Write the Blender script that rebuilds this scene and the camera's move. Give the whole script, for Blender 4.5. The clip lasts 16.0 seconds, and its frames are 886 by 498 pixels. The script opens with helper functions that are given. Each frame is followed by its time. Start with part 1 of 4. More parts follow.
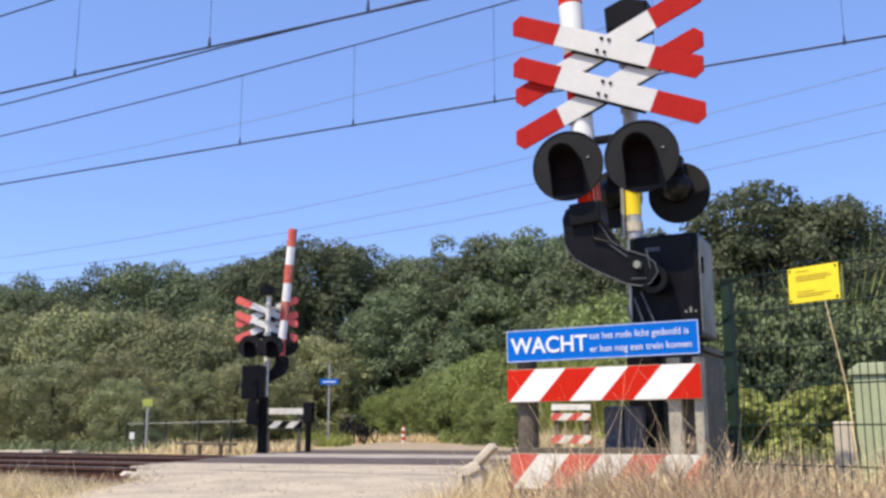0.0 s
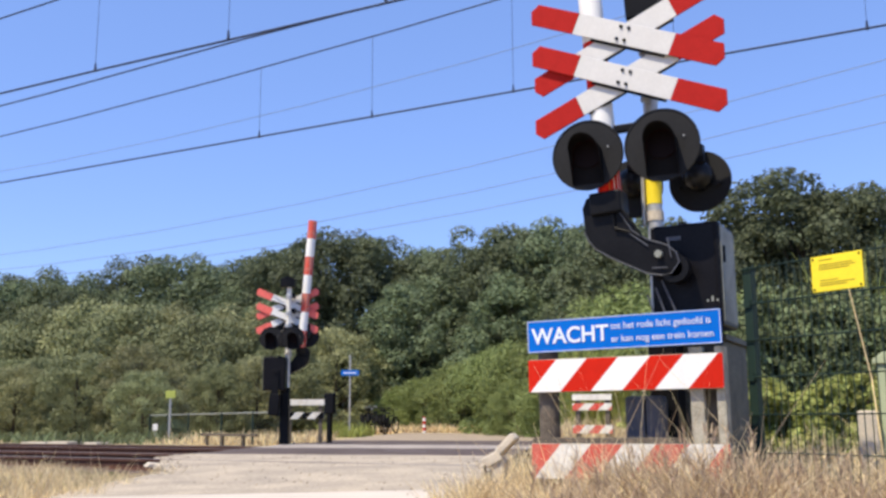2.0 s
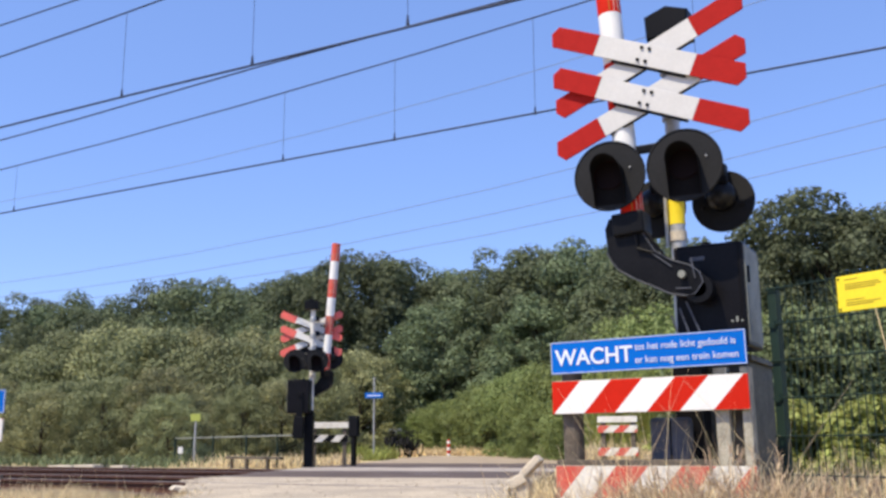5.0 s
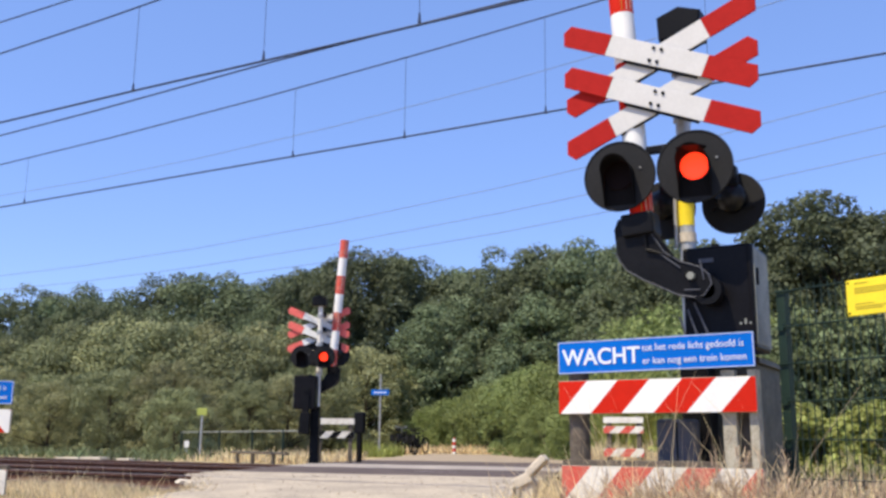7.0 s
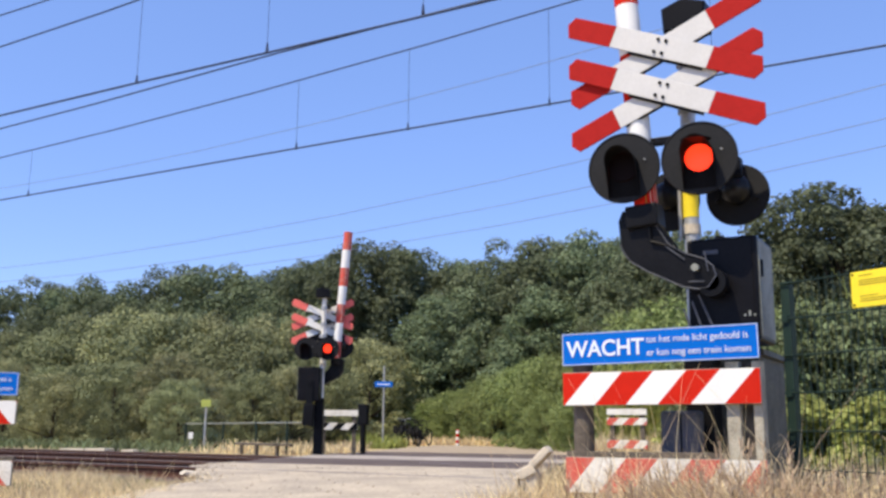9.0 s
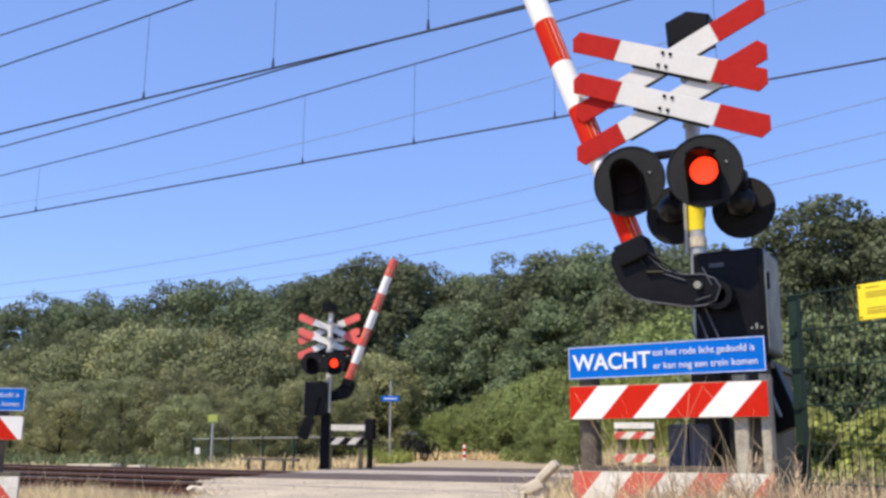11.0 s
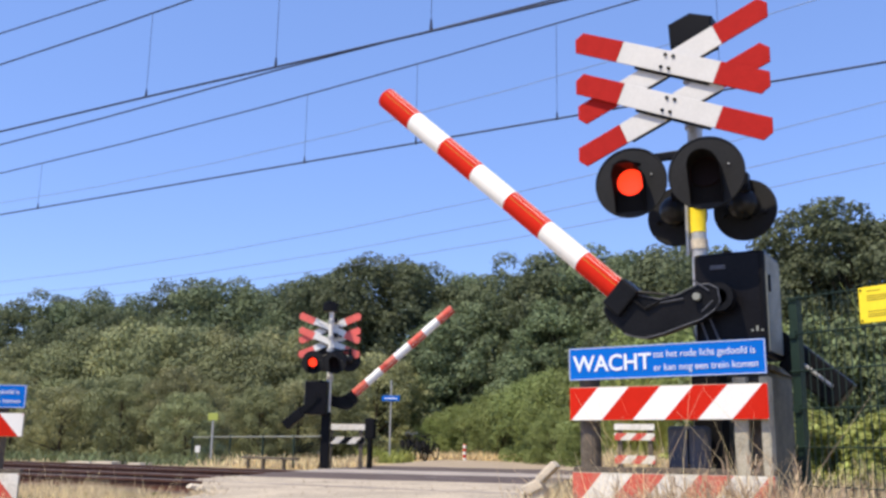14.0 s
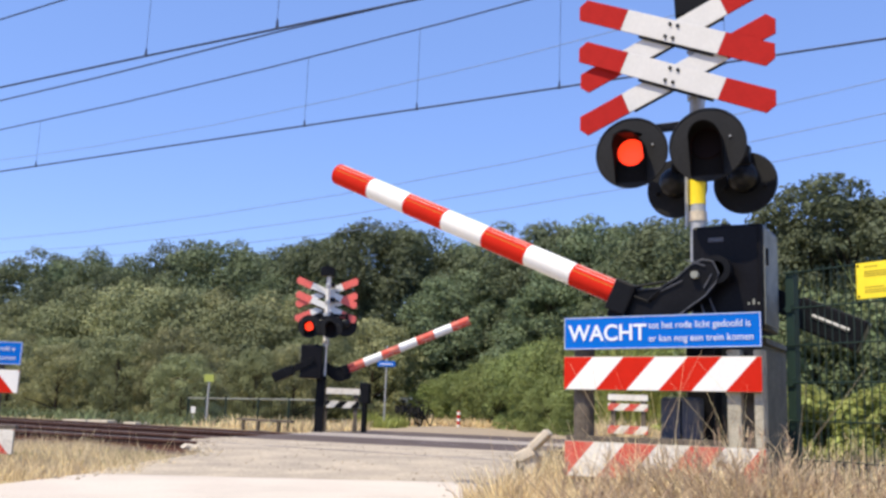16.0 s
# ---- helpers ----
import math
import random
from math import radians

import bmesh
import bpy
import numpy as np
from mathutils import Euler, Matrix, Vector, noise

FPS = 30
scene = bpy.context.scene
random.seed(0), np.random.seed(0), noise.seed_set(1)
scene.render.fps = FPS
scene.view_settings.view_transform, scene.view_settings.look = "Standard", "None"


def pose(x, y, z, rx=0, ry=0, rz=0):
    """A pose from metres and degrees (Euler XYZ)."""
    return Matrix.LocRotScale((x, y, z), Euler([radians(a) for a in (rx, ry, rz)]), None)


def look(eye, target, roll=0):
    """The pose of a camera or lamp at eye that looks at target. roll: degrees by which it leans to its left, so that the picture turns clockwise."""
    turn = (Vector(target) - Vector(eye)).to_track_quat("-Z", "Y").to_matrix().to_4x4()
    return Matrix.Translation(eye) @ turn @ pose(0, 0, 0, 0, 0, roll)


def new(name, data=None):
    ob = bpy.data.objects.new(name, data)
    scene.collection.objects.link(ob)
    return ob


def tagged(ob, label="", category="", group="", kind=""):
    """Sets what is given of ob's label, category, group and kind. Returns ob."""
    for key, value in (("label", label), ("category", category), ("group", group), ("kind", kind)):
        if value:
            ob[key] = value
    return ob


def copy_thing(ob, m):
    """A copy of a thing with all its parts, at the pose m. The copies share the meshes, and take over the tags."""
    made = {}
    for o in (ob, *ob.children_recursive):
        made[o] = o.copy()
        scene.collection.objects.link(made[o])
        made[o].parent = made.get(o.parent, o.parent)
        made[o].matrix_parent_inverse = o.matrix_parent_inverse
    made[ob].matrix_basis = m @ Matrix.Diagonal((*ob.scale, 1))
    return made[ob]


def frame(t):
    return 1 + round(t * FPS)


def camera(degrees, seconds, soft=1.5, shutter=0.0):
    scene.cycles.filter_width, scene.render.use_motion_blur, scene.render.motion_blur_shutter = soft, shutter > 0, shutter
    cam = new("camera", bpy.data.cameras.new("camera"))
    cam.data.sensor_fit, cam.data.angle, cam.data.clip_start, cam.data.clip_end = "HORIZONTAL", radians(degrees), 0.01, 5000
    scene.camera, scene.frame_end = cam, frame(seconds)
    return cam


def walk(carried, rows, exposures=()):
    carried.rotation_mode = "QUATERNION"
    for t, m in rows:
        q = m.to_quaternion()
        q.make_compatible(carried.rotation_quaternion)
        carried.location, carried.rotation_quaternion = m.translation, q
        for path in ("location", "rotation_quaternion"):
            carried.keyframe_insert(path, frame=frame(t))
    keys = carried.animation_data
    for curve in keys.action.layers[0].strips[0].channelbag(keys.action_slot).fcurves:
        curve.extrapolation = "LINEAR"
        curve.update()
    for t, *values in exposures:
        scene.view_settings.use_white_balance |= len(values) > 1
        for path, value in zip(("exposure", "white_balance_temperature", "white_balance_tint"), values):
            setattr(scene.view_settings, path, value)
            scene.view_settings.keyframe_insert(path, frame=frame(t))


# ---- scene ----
cam = camera(49.7, 16.0, soft=2.8)

# seconds, x, y, z, yaw, pitch, roll
PATH = [
    (0.0, 0.000, 0.000, 0.600, 27.00, 10.75, 0.00),
    (0.5, -0.002, -0.002, 0.603, 27.19, 10.70, 0.43),
    (1.0, -0.003, -0.001, 0.600, 27.76, 10.55, 0.45),
    (1.5, -0.001, -0.003, 0.604, 28.05, 10.34, 0.34),
    (2.0, -0.004, 0.000, 0.600, 28.22, 10.20, 0.19),
    (2.5, -0.004, -0.000, 0.600, 28.36, 10.10, 0.01),
    (3.0, -0.003, -0.002, 0.596, 28.61, 10.42, -0.65),
    (3.5, -0.004, -0.011, 0.593, 29.14, 10.78, -1.08),
    (4.0, 0.000, -0.009, 0.600, 29.33, 10.88, -0.05),
    (4.5, 0.005, -0.007, 0.597, 29.52, 11.16, 0.37),
    (4.7, 0.006, -0.008, 0.596, 29.61, 11.35, 0.38),
    (6.8, 0.006, -0.010, 0.595, 30.02, 11.64, -0.57),
    (7.0, 0.004, -0.010, 0.595, 29.98, 11.41, -0.62),
    (7.5, 0.000, -0.018, 0.592, 29.92, 11.27, -0.90),
    (8.0, 0.002, -0.011, 0.594, 29.80, 11.15, -1.01),
    (8.5, -0.004, -0.013, 0.590, 29.62, 10.79, -1.07),
    (9.0, -0.000, -0.016, 0.593, 30.17, 10.93, -0.65),
    (9.5, 0.006, -0.014, 0.595, 30.36, 11.29, -0.14),
    (9.7, 0.008, -0.014, 0.594, 30.39, 11.54, -0.04),
    (11.8, 0.004, -0.019, 0.592, 30.66, 11.64, -0.99),
    (12.0, 0.004, -0.018, 0.592, 30.58, 11.43, -1.10),
    (12.5, 0.002, -0.017, 0.591, 30.43, 11.20, -1.13),
    (13.0, 0.002, -0.017, 0.592, 30.41, 11.35, -0.92),
    (13.5, 0.006, -0.018, 0.587, 30.49, 11.63, -1.01),
    (14.0, 0.007, -0.018, 0.593, 30.59, 11.76, -0.90),
    (14.5, 0.006, -0.014, 0.590, 30.74, 11.42, -1.17),
    (15.0, 0.004, -0.006, 0.589, 30.67, 10.73, -1.62),
    (15.5, 0.002, -0.004, 0.581, 30.44, 10.16, -2.11),
    (16.0, 0.002, 0.001, 0.589, 30.26, 9.83, -2.16),
]
walk(cam, [(t, pose(x, y, z, 90 + p, r, w)) for t, x, y, z, w, p, r in PATH], [(0.0, 0.3), (16.0, 0.3)])

# ---- world and sun ----
SUN_ELEV, SUN_AZ = 60.0, 200.0   # the sun stands behind the camera, a little to its left
world = bpy.data.worlds.new("sky")
scene.world = world
world.use_nodes = True
wn = world.node_tree
sky = wn.nodes.new("ShaderNodeTexSky")
sky.sky_type, sky.sun_disc = "NISHITA", False
sky.sun_elevation, sky.sun_rotation = radians(SUN_ELEV), radians(SUN_AZ)
sky.air_density, sky.dust_density, sky.ozone_density = 1.0, 0.0, 4.0
tone = wn.nodes.new("ShaderNodeMix")   # the summer sky's deeper blue
tone.data_type, tone.blend_type = "RGBA", "MULTIPLY"
tone.inputs[0].default_value, tone.inputs[7].default_value = 1.0, (1.02, 1.0, 1.25, 1)
even = wn.nodes.new("ShaderNodeMix")   # thin summer haze evens the sky out towards one blue
even.data_type = "RGBA"
even.inputs[0].default_value, even.inputs[7].default_value = 0.45, (1.42, 2.42, 5.1, 1)
wn.links.new(sky.outputs[0], tone.inputs[6])
wn.links.new(tone.outputs[2], even.inputs[6])
wn.links.new(even.outputs[2], wn.nodes["Background"].inputs[0])
wn.nodes["Background"].inputs[1].default_value = 0.15
sun_data = bpy.data.lights.new("sun", "SUN")
sun_data.energy, sun_data.angle, sun_data.color = 4.7, radians(0.53), (1.0, 0.885, 0.68)
sun = new("sun", sun_data)
az = radians(SUN_AZ)
to_sun = Vector((math.sin(az) * math.cos(radians(SUN_ELEV)), math.cos(az) * math.cos(radians(SUN_ELEV)), math.sin(radians(SUN_ELEV))))
sun.matrix_world = look(to_sun * 60, (0, 0, 0))


# ---- materials ----
def material(name, colour, rough=0.6, metal=0.0, vary=0.15, scale=8.0, fine=60.0, bump=0.1, alt=None, island=0.0, per_object=0.0, emit=0.0, translucent=0.0):
    """Colour with grain at two scales, relief, and variation from piece to piece."""
    m = bpy.data.materials.new(name)
    m.use_nodes = True
    nt = m.node_tree
    bsdf = nt.nodes["Principled BSDF"]
    bsdf.inputs["Roughness"].default_value = rough
    bsdf.inputs["Metallic"].default_value = metal
    bsdf.inputs["Specular IOR Level"].default_value = (0.1 if max(colour) < 0.012 else 0.2) if max(colour) < 0.03 else (0.3 if translucent and bump == 0 and rough < 0.7 else 0.12 if rough >= 0.8 else 0.35)
    co = nt.nodes.new("ShaderNodeTexCoord").outputs["Object"]
    big, small = nt.nodes.new("ShaderNodeTexNoise"), nt.nodes.new("ShaderNodeTexNoise")
    for n, s, d in ((big, scale, 5.0), (small, fine, 3.0)):
        n.inputs["Scale"].default_value, n.inputs["Detail"].default_value = s, d
        nt.links.new(co, n.inputs["Vector"])
    mix = nt.nodes.new("ShaderNodeMix")
    mix.data_type = "RGBA"
    mix.inputs[6].default_value = (*colour, 1)
    mix.inputs[7].default_value = (*(alt or [c * 0.55 for c in colour]), 1)
    ramp = nt.nodes.new("ShaderNodeMapRange")
    ramp.inputs[1].default_value, ramp.inputs[2].default_value = 0.38, 0.68
    ramp.inputs[4].default_value = vary * 2
    nt.links.new(big.outputs[0], ramp.inputs[0])
    nt.links.new(ramp.outputs[0], mix.inputs[0])
    hsv = nt.nodes.new("ShaderNodeHueSaturation")
    nt.links.new(mix.outputs[2], hsv.inputs["Color"])
    val = nt.nodes.new("ShaderNodeMapRange")
    val.inputs[1].default_value, val.inputs[2].default_value = 0.3, 0.7
    val.inputs[3].default_value, val.inputs[4].default_value = 1 - vary * 0.6, 1 + vary * 0.6
    nt.links.new(small.outputs[0], val.inputs[0])
    last = val.outputs[0]
    for amount, node, out in ((island, "ShaderNodeNewGeometry", "Random Per Island"), (per_object, "ShaderNodeObjectInfo", "Random")):
        if amount:
            src = nt.nodes.new(node)
            rng = nt.nodes.new("ShaderNodeMapRange")
            rng.inputs[3].default_value, rng.inputs[4].default_value = 1 - amount, 1 + amount
            nt.links.new(src.outputs[out], rng.inputs[0])
            mul = nt.nodes.new("ShaderNodeMath")
            mul.operation = "MULTIPLY"
            nt.links.new(last, mul.inputs[0])
            nt.links.new(rng.outputs[0], mul.inputs[1])
            last = mul.outputs[0]
            hue = nt.nodes.new("ShaderNodeMapRange")
            hue.inputs[3].default_value, hue.inputs[4].default_value = 0.5 - amount * 0.05, 0.5 + amount * 0.03
            nt.links.new(src.outputs[out], hue.inputs[0])
            nt.links.new(hue.outputs[0], hsv.inputs["Hue"])
    nt.links.new(last, hsv.inputs["Value"])
    nt.links.new(hsv.outputs[0], bsdf.inputs["Base Color"])
    if bump:
        b = nt.nodes.new("ShaderNodeBump")
        b.inputs["Strength"].default_value, b.inputs["Distance"].default_value = bump, 0.01
        nt.links.new(small.outputs[0], b.inputs["Height"])
        nt.links.new(b.outputs[0], bsdf.inputs["Normal"])
    if emit:
        bsdf.inputs["Emission Color"].default_value = (*colour, 1)
        bsdf.inputs["Emission Strength"].default_value = emit
    if translucent:
        tr = nt.nodes.new("ShaderNodeBsdfTranslucent")
        ms = nt.nodes.new("ShaderNodeMixShader")
        ms.inputs[0].default_value = translucent
        nt.links.new(hsv.outputs[0], tr.inputs[0])
        nt.links.new(bsdf.outputs[0], ms.inputs[1])
        nt.links.new(tr.outputs[0], ms.inputs[2])
        nt.links.new(ms.outputs[0], nt.nodes["Material Output"].inputs[0])
    return m


RED = material("red_sheeting", (0.56, 0.018, 0.007), 0.8, vary=0.08, bump=0.02)
RED_FADED = material("faded_glare_red_sheeting", (0.60, 0.06, 0.04), 0.6, vary=0.3, alt=(0.5, 0.25, 0.18), bump=0.05)
WHITE = material("white_sheeting", (0.82, 0.81, 0.78), 0.4, vary=0.05, bump=0.02)
WHITE_DIRTY = material("dirty_white_sheeting", (0.78, 0.75, 0.68), 0.6, vary=0.25, alt=(0.5, 0.45, 0.36), bump=0.05)
CROSS_WHITE = material("weathered_white_plate", (0.60, 0.59, 0.58), 0.5, vary=0.06, bump=0.02)
CROSS_RED = material("cross_red", (0.38, 0.016, 0.014), 0.8, vary=0.1, bump=0.02)
# far saltire's red, lightened to put its overexposed glare into the colour
CROSS_GLARE_RED = material("faded_glare_red_sheeting", (0.85, 0.16, 0.13), 0.5, vary=0.15, scale=6)
BLUE = material("blue_sheeting", (0.0, 0.13, 0.56), 0.8, vary=0.06, bump=0.01)
BLACK = material("black_paint", (0.009, 0.009, 0.0105), 0.4, vary=0.3, scale=5, bump=0.05)
BLACK_MATT = material("matt_black_paint", (0.008, 0.0075, 0.0085), 0.9, vary=0.3, bump=0.03)
DOME_BLACK = material("worn_black_enamel", (0.014, 0.014, 0.015), 0.27, vary=0.3, scale=8, bump=0.03)
DISC_BLACK = material("weathered_black_disc", (0.013, 0.013, 0.0145), 0.6, vary=0.3, scale=6, bump=0.04)
BOX_BLACK = material("gloss_black_paint", (0.0095, 0.009, 0.011), 0.35, vary=0.3, scale=4, bump=0.02)
YELLOW = material("yellow_sheeting", (0.88, 0.70, 0.03), 0.5, vary=0.06, bump=0.02)
YELLOW_GREEN = material("yellow_green_plate", (0.40, 0.45, 0.10), 0.5, vary=0.1)
GREY_METAL = material("galvanised_steel", (0.48, 0.48, 0.47), 0.5, 0.5, vary=0.2, scale=12)
GREY_BOX = material("blue_grey_housing", (0.085, 0.09, 0.11), 0.6, vary=0.3, scale=6)
GREEN_FENCE = material("dark_green_coating", (0.012, 0.03, 0.021), 0.6, vary=0.2)
CABINET_GREEN = material("pale_green_cabinet", (0.42, 0.47, 0.30), 0.6, vary=0.12, scale=4)
# darker copy of the cabinet grey: the shadow on the relay cabinet put into colour
RELAY_SHADED = material("shaded_grey_cabinet", (0.115, 0.11, 0.085), 0.75, vary=0.4, scale=7)
CABINET_GREY = material("weathered_grey_cabinet", (0.27, 0.28, 0.25), 0.7, vary=0.35, scale=7)
WOOD = material("weathered_post_wood", (0.15, 0.125, 0.10), 0.85, vary=0.45, scale=14, fine=120, bump=0.4)
WOOD_PALE = material("bleached_post_wood", (0.47, 0.43, 0.34), 0.85, vary=0.4, scale=14, fine=120, bump=0.4)
RUST = material("rusty_rail_steel", (0.11, 0.055, 0.04), 0.8, 0.1, vary=0.4, scale=12, bump=0.2)
RAIL_TOP = material("worn_rail_head", (0.28, 0.24, 0.22), 0.45, 0.5, vary=0.3, scale=9)
BALLAST = material("brown_ballast", (0.12, 0.085, 0.07), 0.95, vary=0.5, scale=10, fine=45, bump=0.9, island=0.5)
CONCRETE = material("pale_road_concrete", (0.60, 0.53, 0.45), 0.85, vary=0.14, scale=1.2, fine=70, bump=0.25)
ROAD_GREY = material("worn_grey_road", (0.46, 0.39, 0.30), 0.9, vary=0.42, scale=1.7, fine=38, bump=0.45, alt=(0.30, 0.26, 0.21))
DECK = material("dark_crossing_deck", (0.125, 0.098, 0.09), 0.85, vary=0.25, scale=2.0, fine=50, bump=0.3)
DECK_PALE = material("pale_crossing_deck", (0.38, 0.335, 0.295), 0.85, vary=0.25, scale=2.0, fine=50, bump=0.3)
ASPHALT = material("asphalt", (0.37, 0.30, 0.22), 0.9, vary=0.25, scale=1.5, fine=60, bump=0.4)
GROUND = material("dry_ground", (0.44, 0.345, 0.19), 0.95, vary=0.45, scale=0.5, fine=20, bump=0.7, alt=(0.22, 0.19, 0.09))
KERB = material("white_kerb_concrete", (0.60, 0.53, 0.43), 0.85, vary=0.2, scale=10)
STRAW = material("dry_straw_grass", (0.82, 0.675, 0.41), 0.9, vary=0.2, bump=0, island=0.5, translucent=0.4)
STRAW_BROWN = material("brown_dead_grass", (0.56, 0.43, 0.29), 0.9, vary=0.25, bump=0, island=0.45, translucent=0.2)
GRASS_GREEN = material("green_weeds", (0.15, 0.17, 0.045), 0.85, vary=0.2, bump=0, island=0.4, translucent=0.25)
LEAF = material("oak_leaves", (0.165, 0.20, 0.11), 0.6, vary=0.25, scale=0.25, fine=4, bump=0, island=0.4, per_object=0.35, translucent=0.32, alt=(0.10, 0.135, 0.06))
LEAF_WILLOW = material("willow_leaves", (0.37, 0.375, 0.19), 0.6, vary=0.4, scale=0.8, fine=4, bump=0, island=0.45, per_object=0.32, translucent=0.33, alt=(0.19, 0.215, 0.10))
LEAF_BRIGHT = material("sunlit_shrub_leaves", (0.235, 0.285, 0.10), 0.6, vary=0.25, scale=0.4, fine=4, bump=0, island=0.35, per_object=0.15, translucent=0.33, alt=(0.18, 0.22, 0.07))
LEAF_OLIVE = material("olive_leaves", (0.24, 0.265, 0.13), 0.65, vary=0.25, scale=0.3, fine=4, bump=0, island=0.35, per_object=0.2, translucent=0.2)
LEAF_YELLOW = material("yellow_green_leaves", (0.36, 0.39, 0.11), 0.6, vary=0.25, scale=0.6, fine=6, bump=0, island=0.35, translucent=0.3)
HEDGE = material("hedge_leaves", (0.15, 0.185, 0.085), 0.6, vary=0.25, scale=0.6, fine=6, bump=0, island=0.45, translucent=0.2)
BARK = material("bark", (0.07, 0.055, 0.04), 0.95, vary=0.4, scale=6, bump=0.6)
WIRE = material("dark_wire", (0.02, 0.035, 0.085), 0.6, vary=0.1, bump=0)
WIRE_FAR = material("weathered_cable", (0.20, 0.25, 0.36), 0.6, vary=0.1, bump=0)
LAMP_RED = material("lit_red_lens", (1.0, 0.04, 0.011), 0.4, vary=0.3, scale=45, fine=110, bump=0.1, emit=1.5)
LENS_DARK = material("unlit_lens", (0.006, 0.002, 0.002), 0.6, vary=0.2, bump=0)
TYRE = material("tyre_rubber", (0.015, 0.015, 0.015), 0.8, vary=0.2)
STEEL = material("bright_steel", (0.6, 0.6, 0.6), 0.35, 0.8, vary=0.1)
TEXT_WHITE = material("white_lettering", (0.70, 0.75, 0.85), 0.5, vary=0.02, bump=0)
TEXT_DARK = material("dark_print", (0.30, 0.22, 0.02), 0.6, vary=0.05, bump=0)


# ---- mesh helpers ----
def part(name, bm, mat, parent=None, label="", m=None, smooth=False):
    """One mesh object out of a bmesh, under a thing or a part."""
    bmesh.ops.recalc_face_normals(bm, faces=bm.faces)
    me = bpy.data.meshes.new(name)
    bm.to_mesh(me)
    bm.free()
    for one in (mat if isinstance(mat, (list, tuple)) else [mat]):
        me.materials.append(one)
    if smooth:
        for p in me.polygons:
            p.use_smooth = True
        me.set_sharp_from_angle(angle=radians(40))
    ob = new(name, me)
    if parent:
        ob.parent = parent
    if m is not None:
        ob.matrix_basis = m
    if label:
        tagged(ob, label)
    return ob


def raw(name, verts, faces, mat, parent=None):
    me = bpy.data.meshes.new(name)
    me.from_pydata(verts, [], faces)
    me.materials.append(mat)
    ob = new(name, me)
    if parent:
        ob.parent = parent
    return ob


def thing(name, label, category, m=None, group="", kind=""):
    ob = tagged(new(name), label, category, group, kind)
    ob.empty_display_size = 0.2
    if m is not None:
        ob.matrix_basis = m
    return ob


def box(x0, x1, y0, y1, z0, z1, bevel=0.0, bm=None):
    own = bm is None
    bm = bmesh.new() if own else bm
    r = bmesh.ops.create_cube(bm, size=1.0, matrix=Matrix.LocRotScale(((x0 + x1) / 2, (y0 + y1) / 2, (z0 + z1) / 2), None, (x1 - x0, y1 - y0, z1 - z0)))
    if bevel:
        edges = {e for v in r["verts"] for e in v.link_edges}
        bmesh.ops.bevel(bm, geom=list(edges), offset=bevel, segments=2, affect="EDGES", profile=0.5)
    return bm


def rod(a, b, r, r2=None, seg=12, bm=None, caps=True):
    bm = bmesh.new() if bm is None else bm
    a, b = Vector(a), Vector(b)
    d = b - a
    m = Matrix.Translation((a + b) / 2) @ d.to_track_quat("Z", "Y").to_matrix().to_4x4()
    bmesh.ops.create_cone(bm, cap_ends=caps, segments=seg, radius1=r, radius2=r if r2 is None else r2, depth=d.length, matrix=m)
    return bm


def slab(points, y0, y1, bevel=0.0, bm=None):
    """A plate with the outline points (x, z), from y0 to y1."""
    bm = bmesh.new() if bm is None else bm
    a = [bm.verts.new((x, y0, z)) for x, z in points]
    b = [bm.verts.new((x, y1, z)) for x, z in points]
    fs = [bm.faces.new(a), bm.faces.new(b[::-1])]
    for i in range(len(a)):
        j = (i + 1) % len(a)
        fs.append(bm.faces.new((a[i], b[i], b[j], a[j])))
    if bevel:
        bmesh.ops.bevel(bm, geom=[e for f in fs[:2] for e in f.edges], offset=bevel, segments=1, affect="EDGES")
    return bm


def clip_x(points, x0, x1):
    """The part of a convex outline (x, z) between x0 and x1."""
    for lim, sign in ((x0, 1), (x1, -1)):
        out = []
        for i, p in enumerate(points):
            q = points[(i + 1) % len(points)]
            a, b = (p[0] - lim) * sign, (q[0] - lim) * sign
            if a >= 0:
                out.append(p)
            if (a < 0) != (b < 0):
                f = a / (a - b)
                out.append((lim, p[1] + (q[1] - p[1]) * f))
        points = out
    return points


def text(name, body, size, mat, parent, m, stretch=1.0, bold=0.0):
    cu = bpy.data.curves.new(name, "FONT")
    cu.body, cu.size, cu.extrude, cu.offset = body, size, 0.0008, bold
    cu.materials.append(mat)
    ob = new(name, cu)
    ob.parent = parent
    ob.matrix_basis = m @ Matrix.Diagonal((stretch, 1, 1, 1))
    return ob


# ---- ground, road and tracks ----
def ground_z(x, y):

    z = 0.05 * noise.noise((x * 0.3, y * 0.3, 0))
    if y > 15:
        z += min(0.12, (y - 15) * 0.06)
    return z - 0.03


def build_ground():
    xs = [-900, -400, -150] + [-90 + 3 * i for i in range(44)] + [100, 250, 900]
    ys = [-600, -150, -40] + [-10 + 1.5 * i for i in range(60)] + [100, 160, 300, 900]
    verts = [(x, y, ground_z(x, y)) for y in ys for x in xs]
    n = len(xs)
    faces = [(j * n + i, j * n + i + 1, (j + 1) * n + i + 1, (j + 1) * n + i) for j in range(len(ys) - 1) for i in range(n - 1)]
    tagged(raw("ground", verts, faces, GROUND), "sun-dried earth and withered grass verge", "ground", kind="structure")


def road_left(y):
    near, deck = -4.1 - 0.42 * y, -4.95 - 0.45 * y
    u = min(1.0, max(0.0, (y - 7.6) / 1.6))
    return near + (deck - near) * u


def road_right(y):
    return -1.0 - 0.36 * y


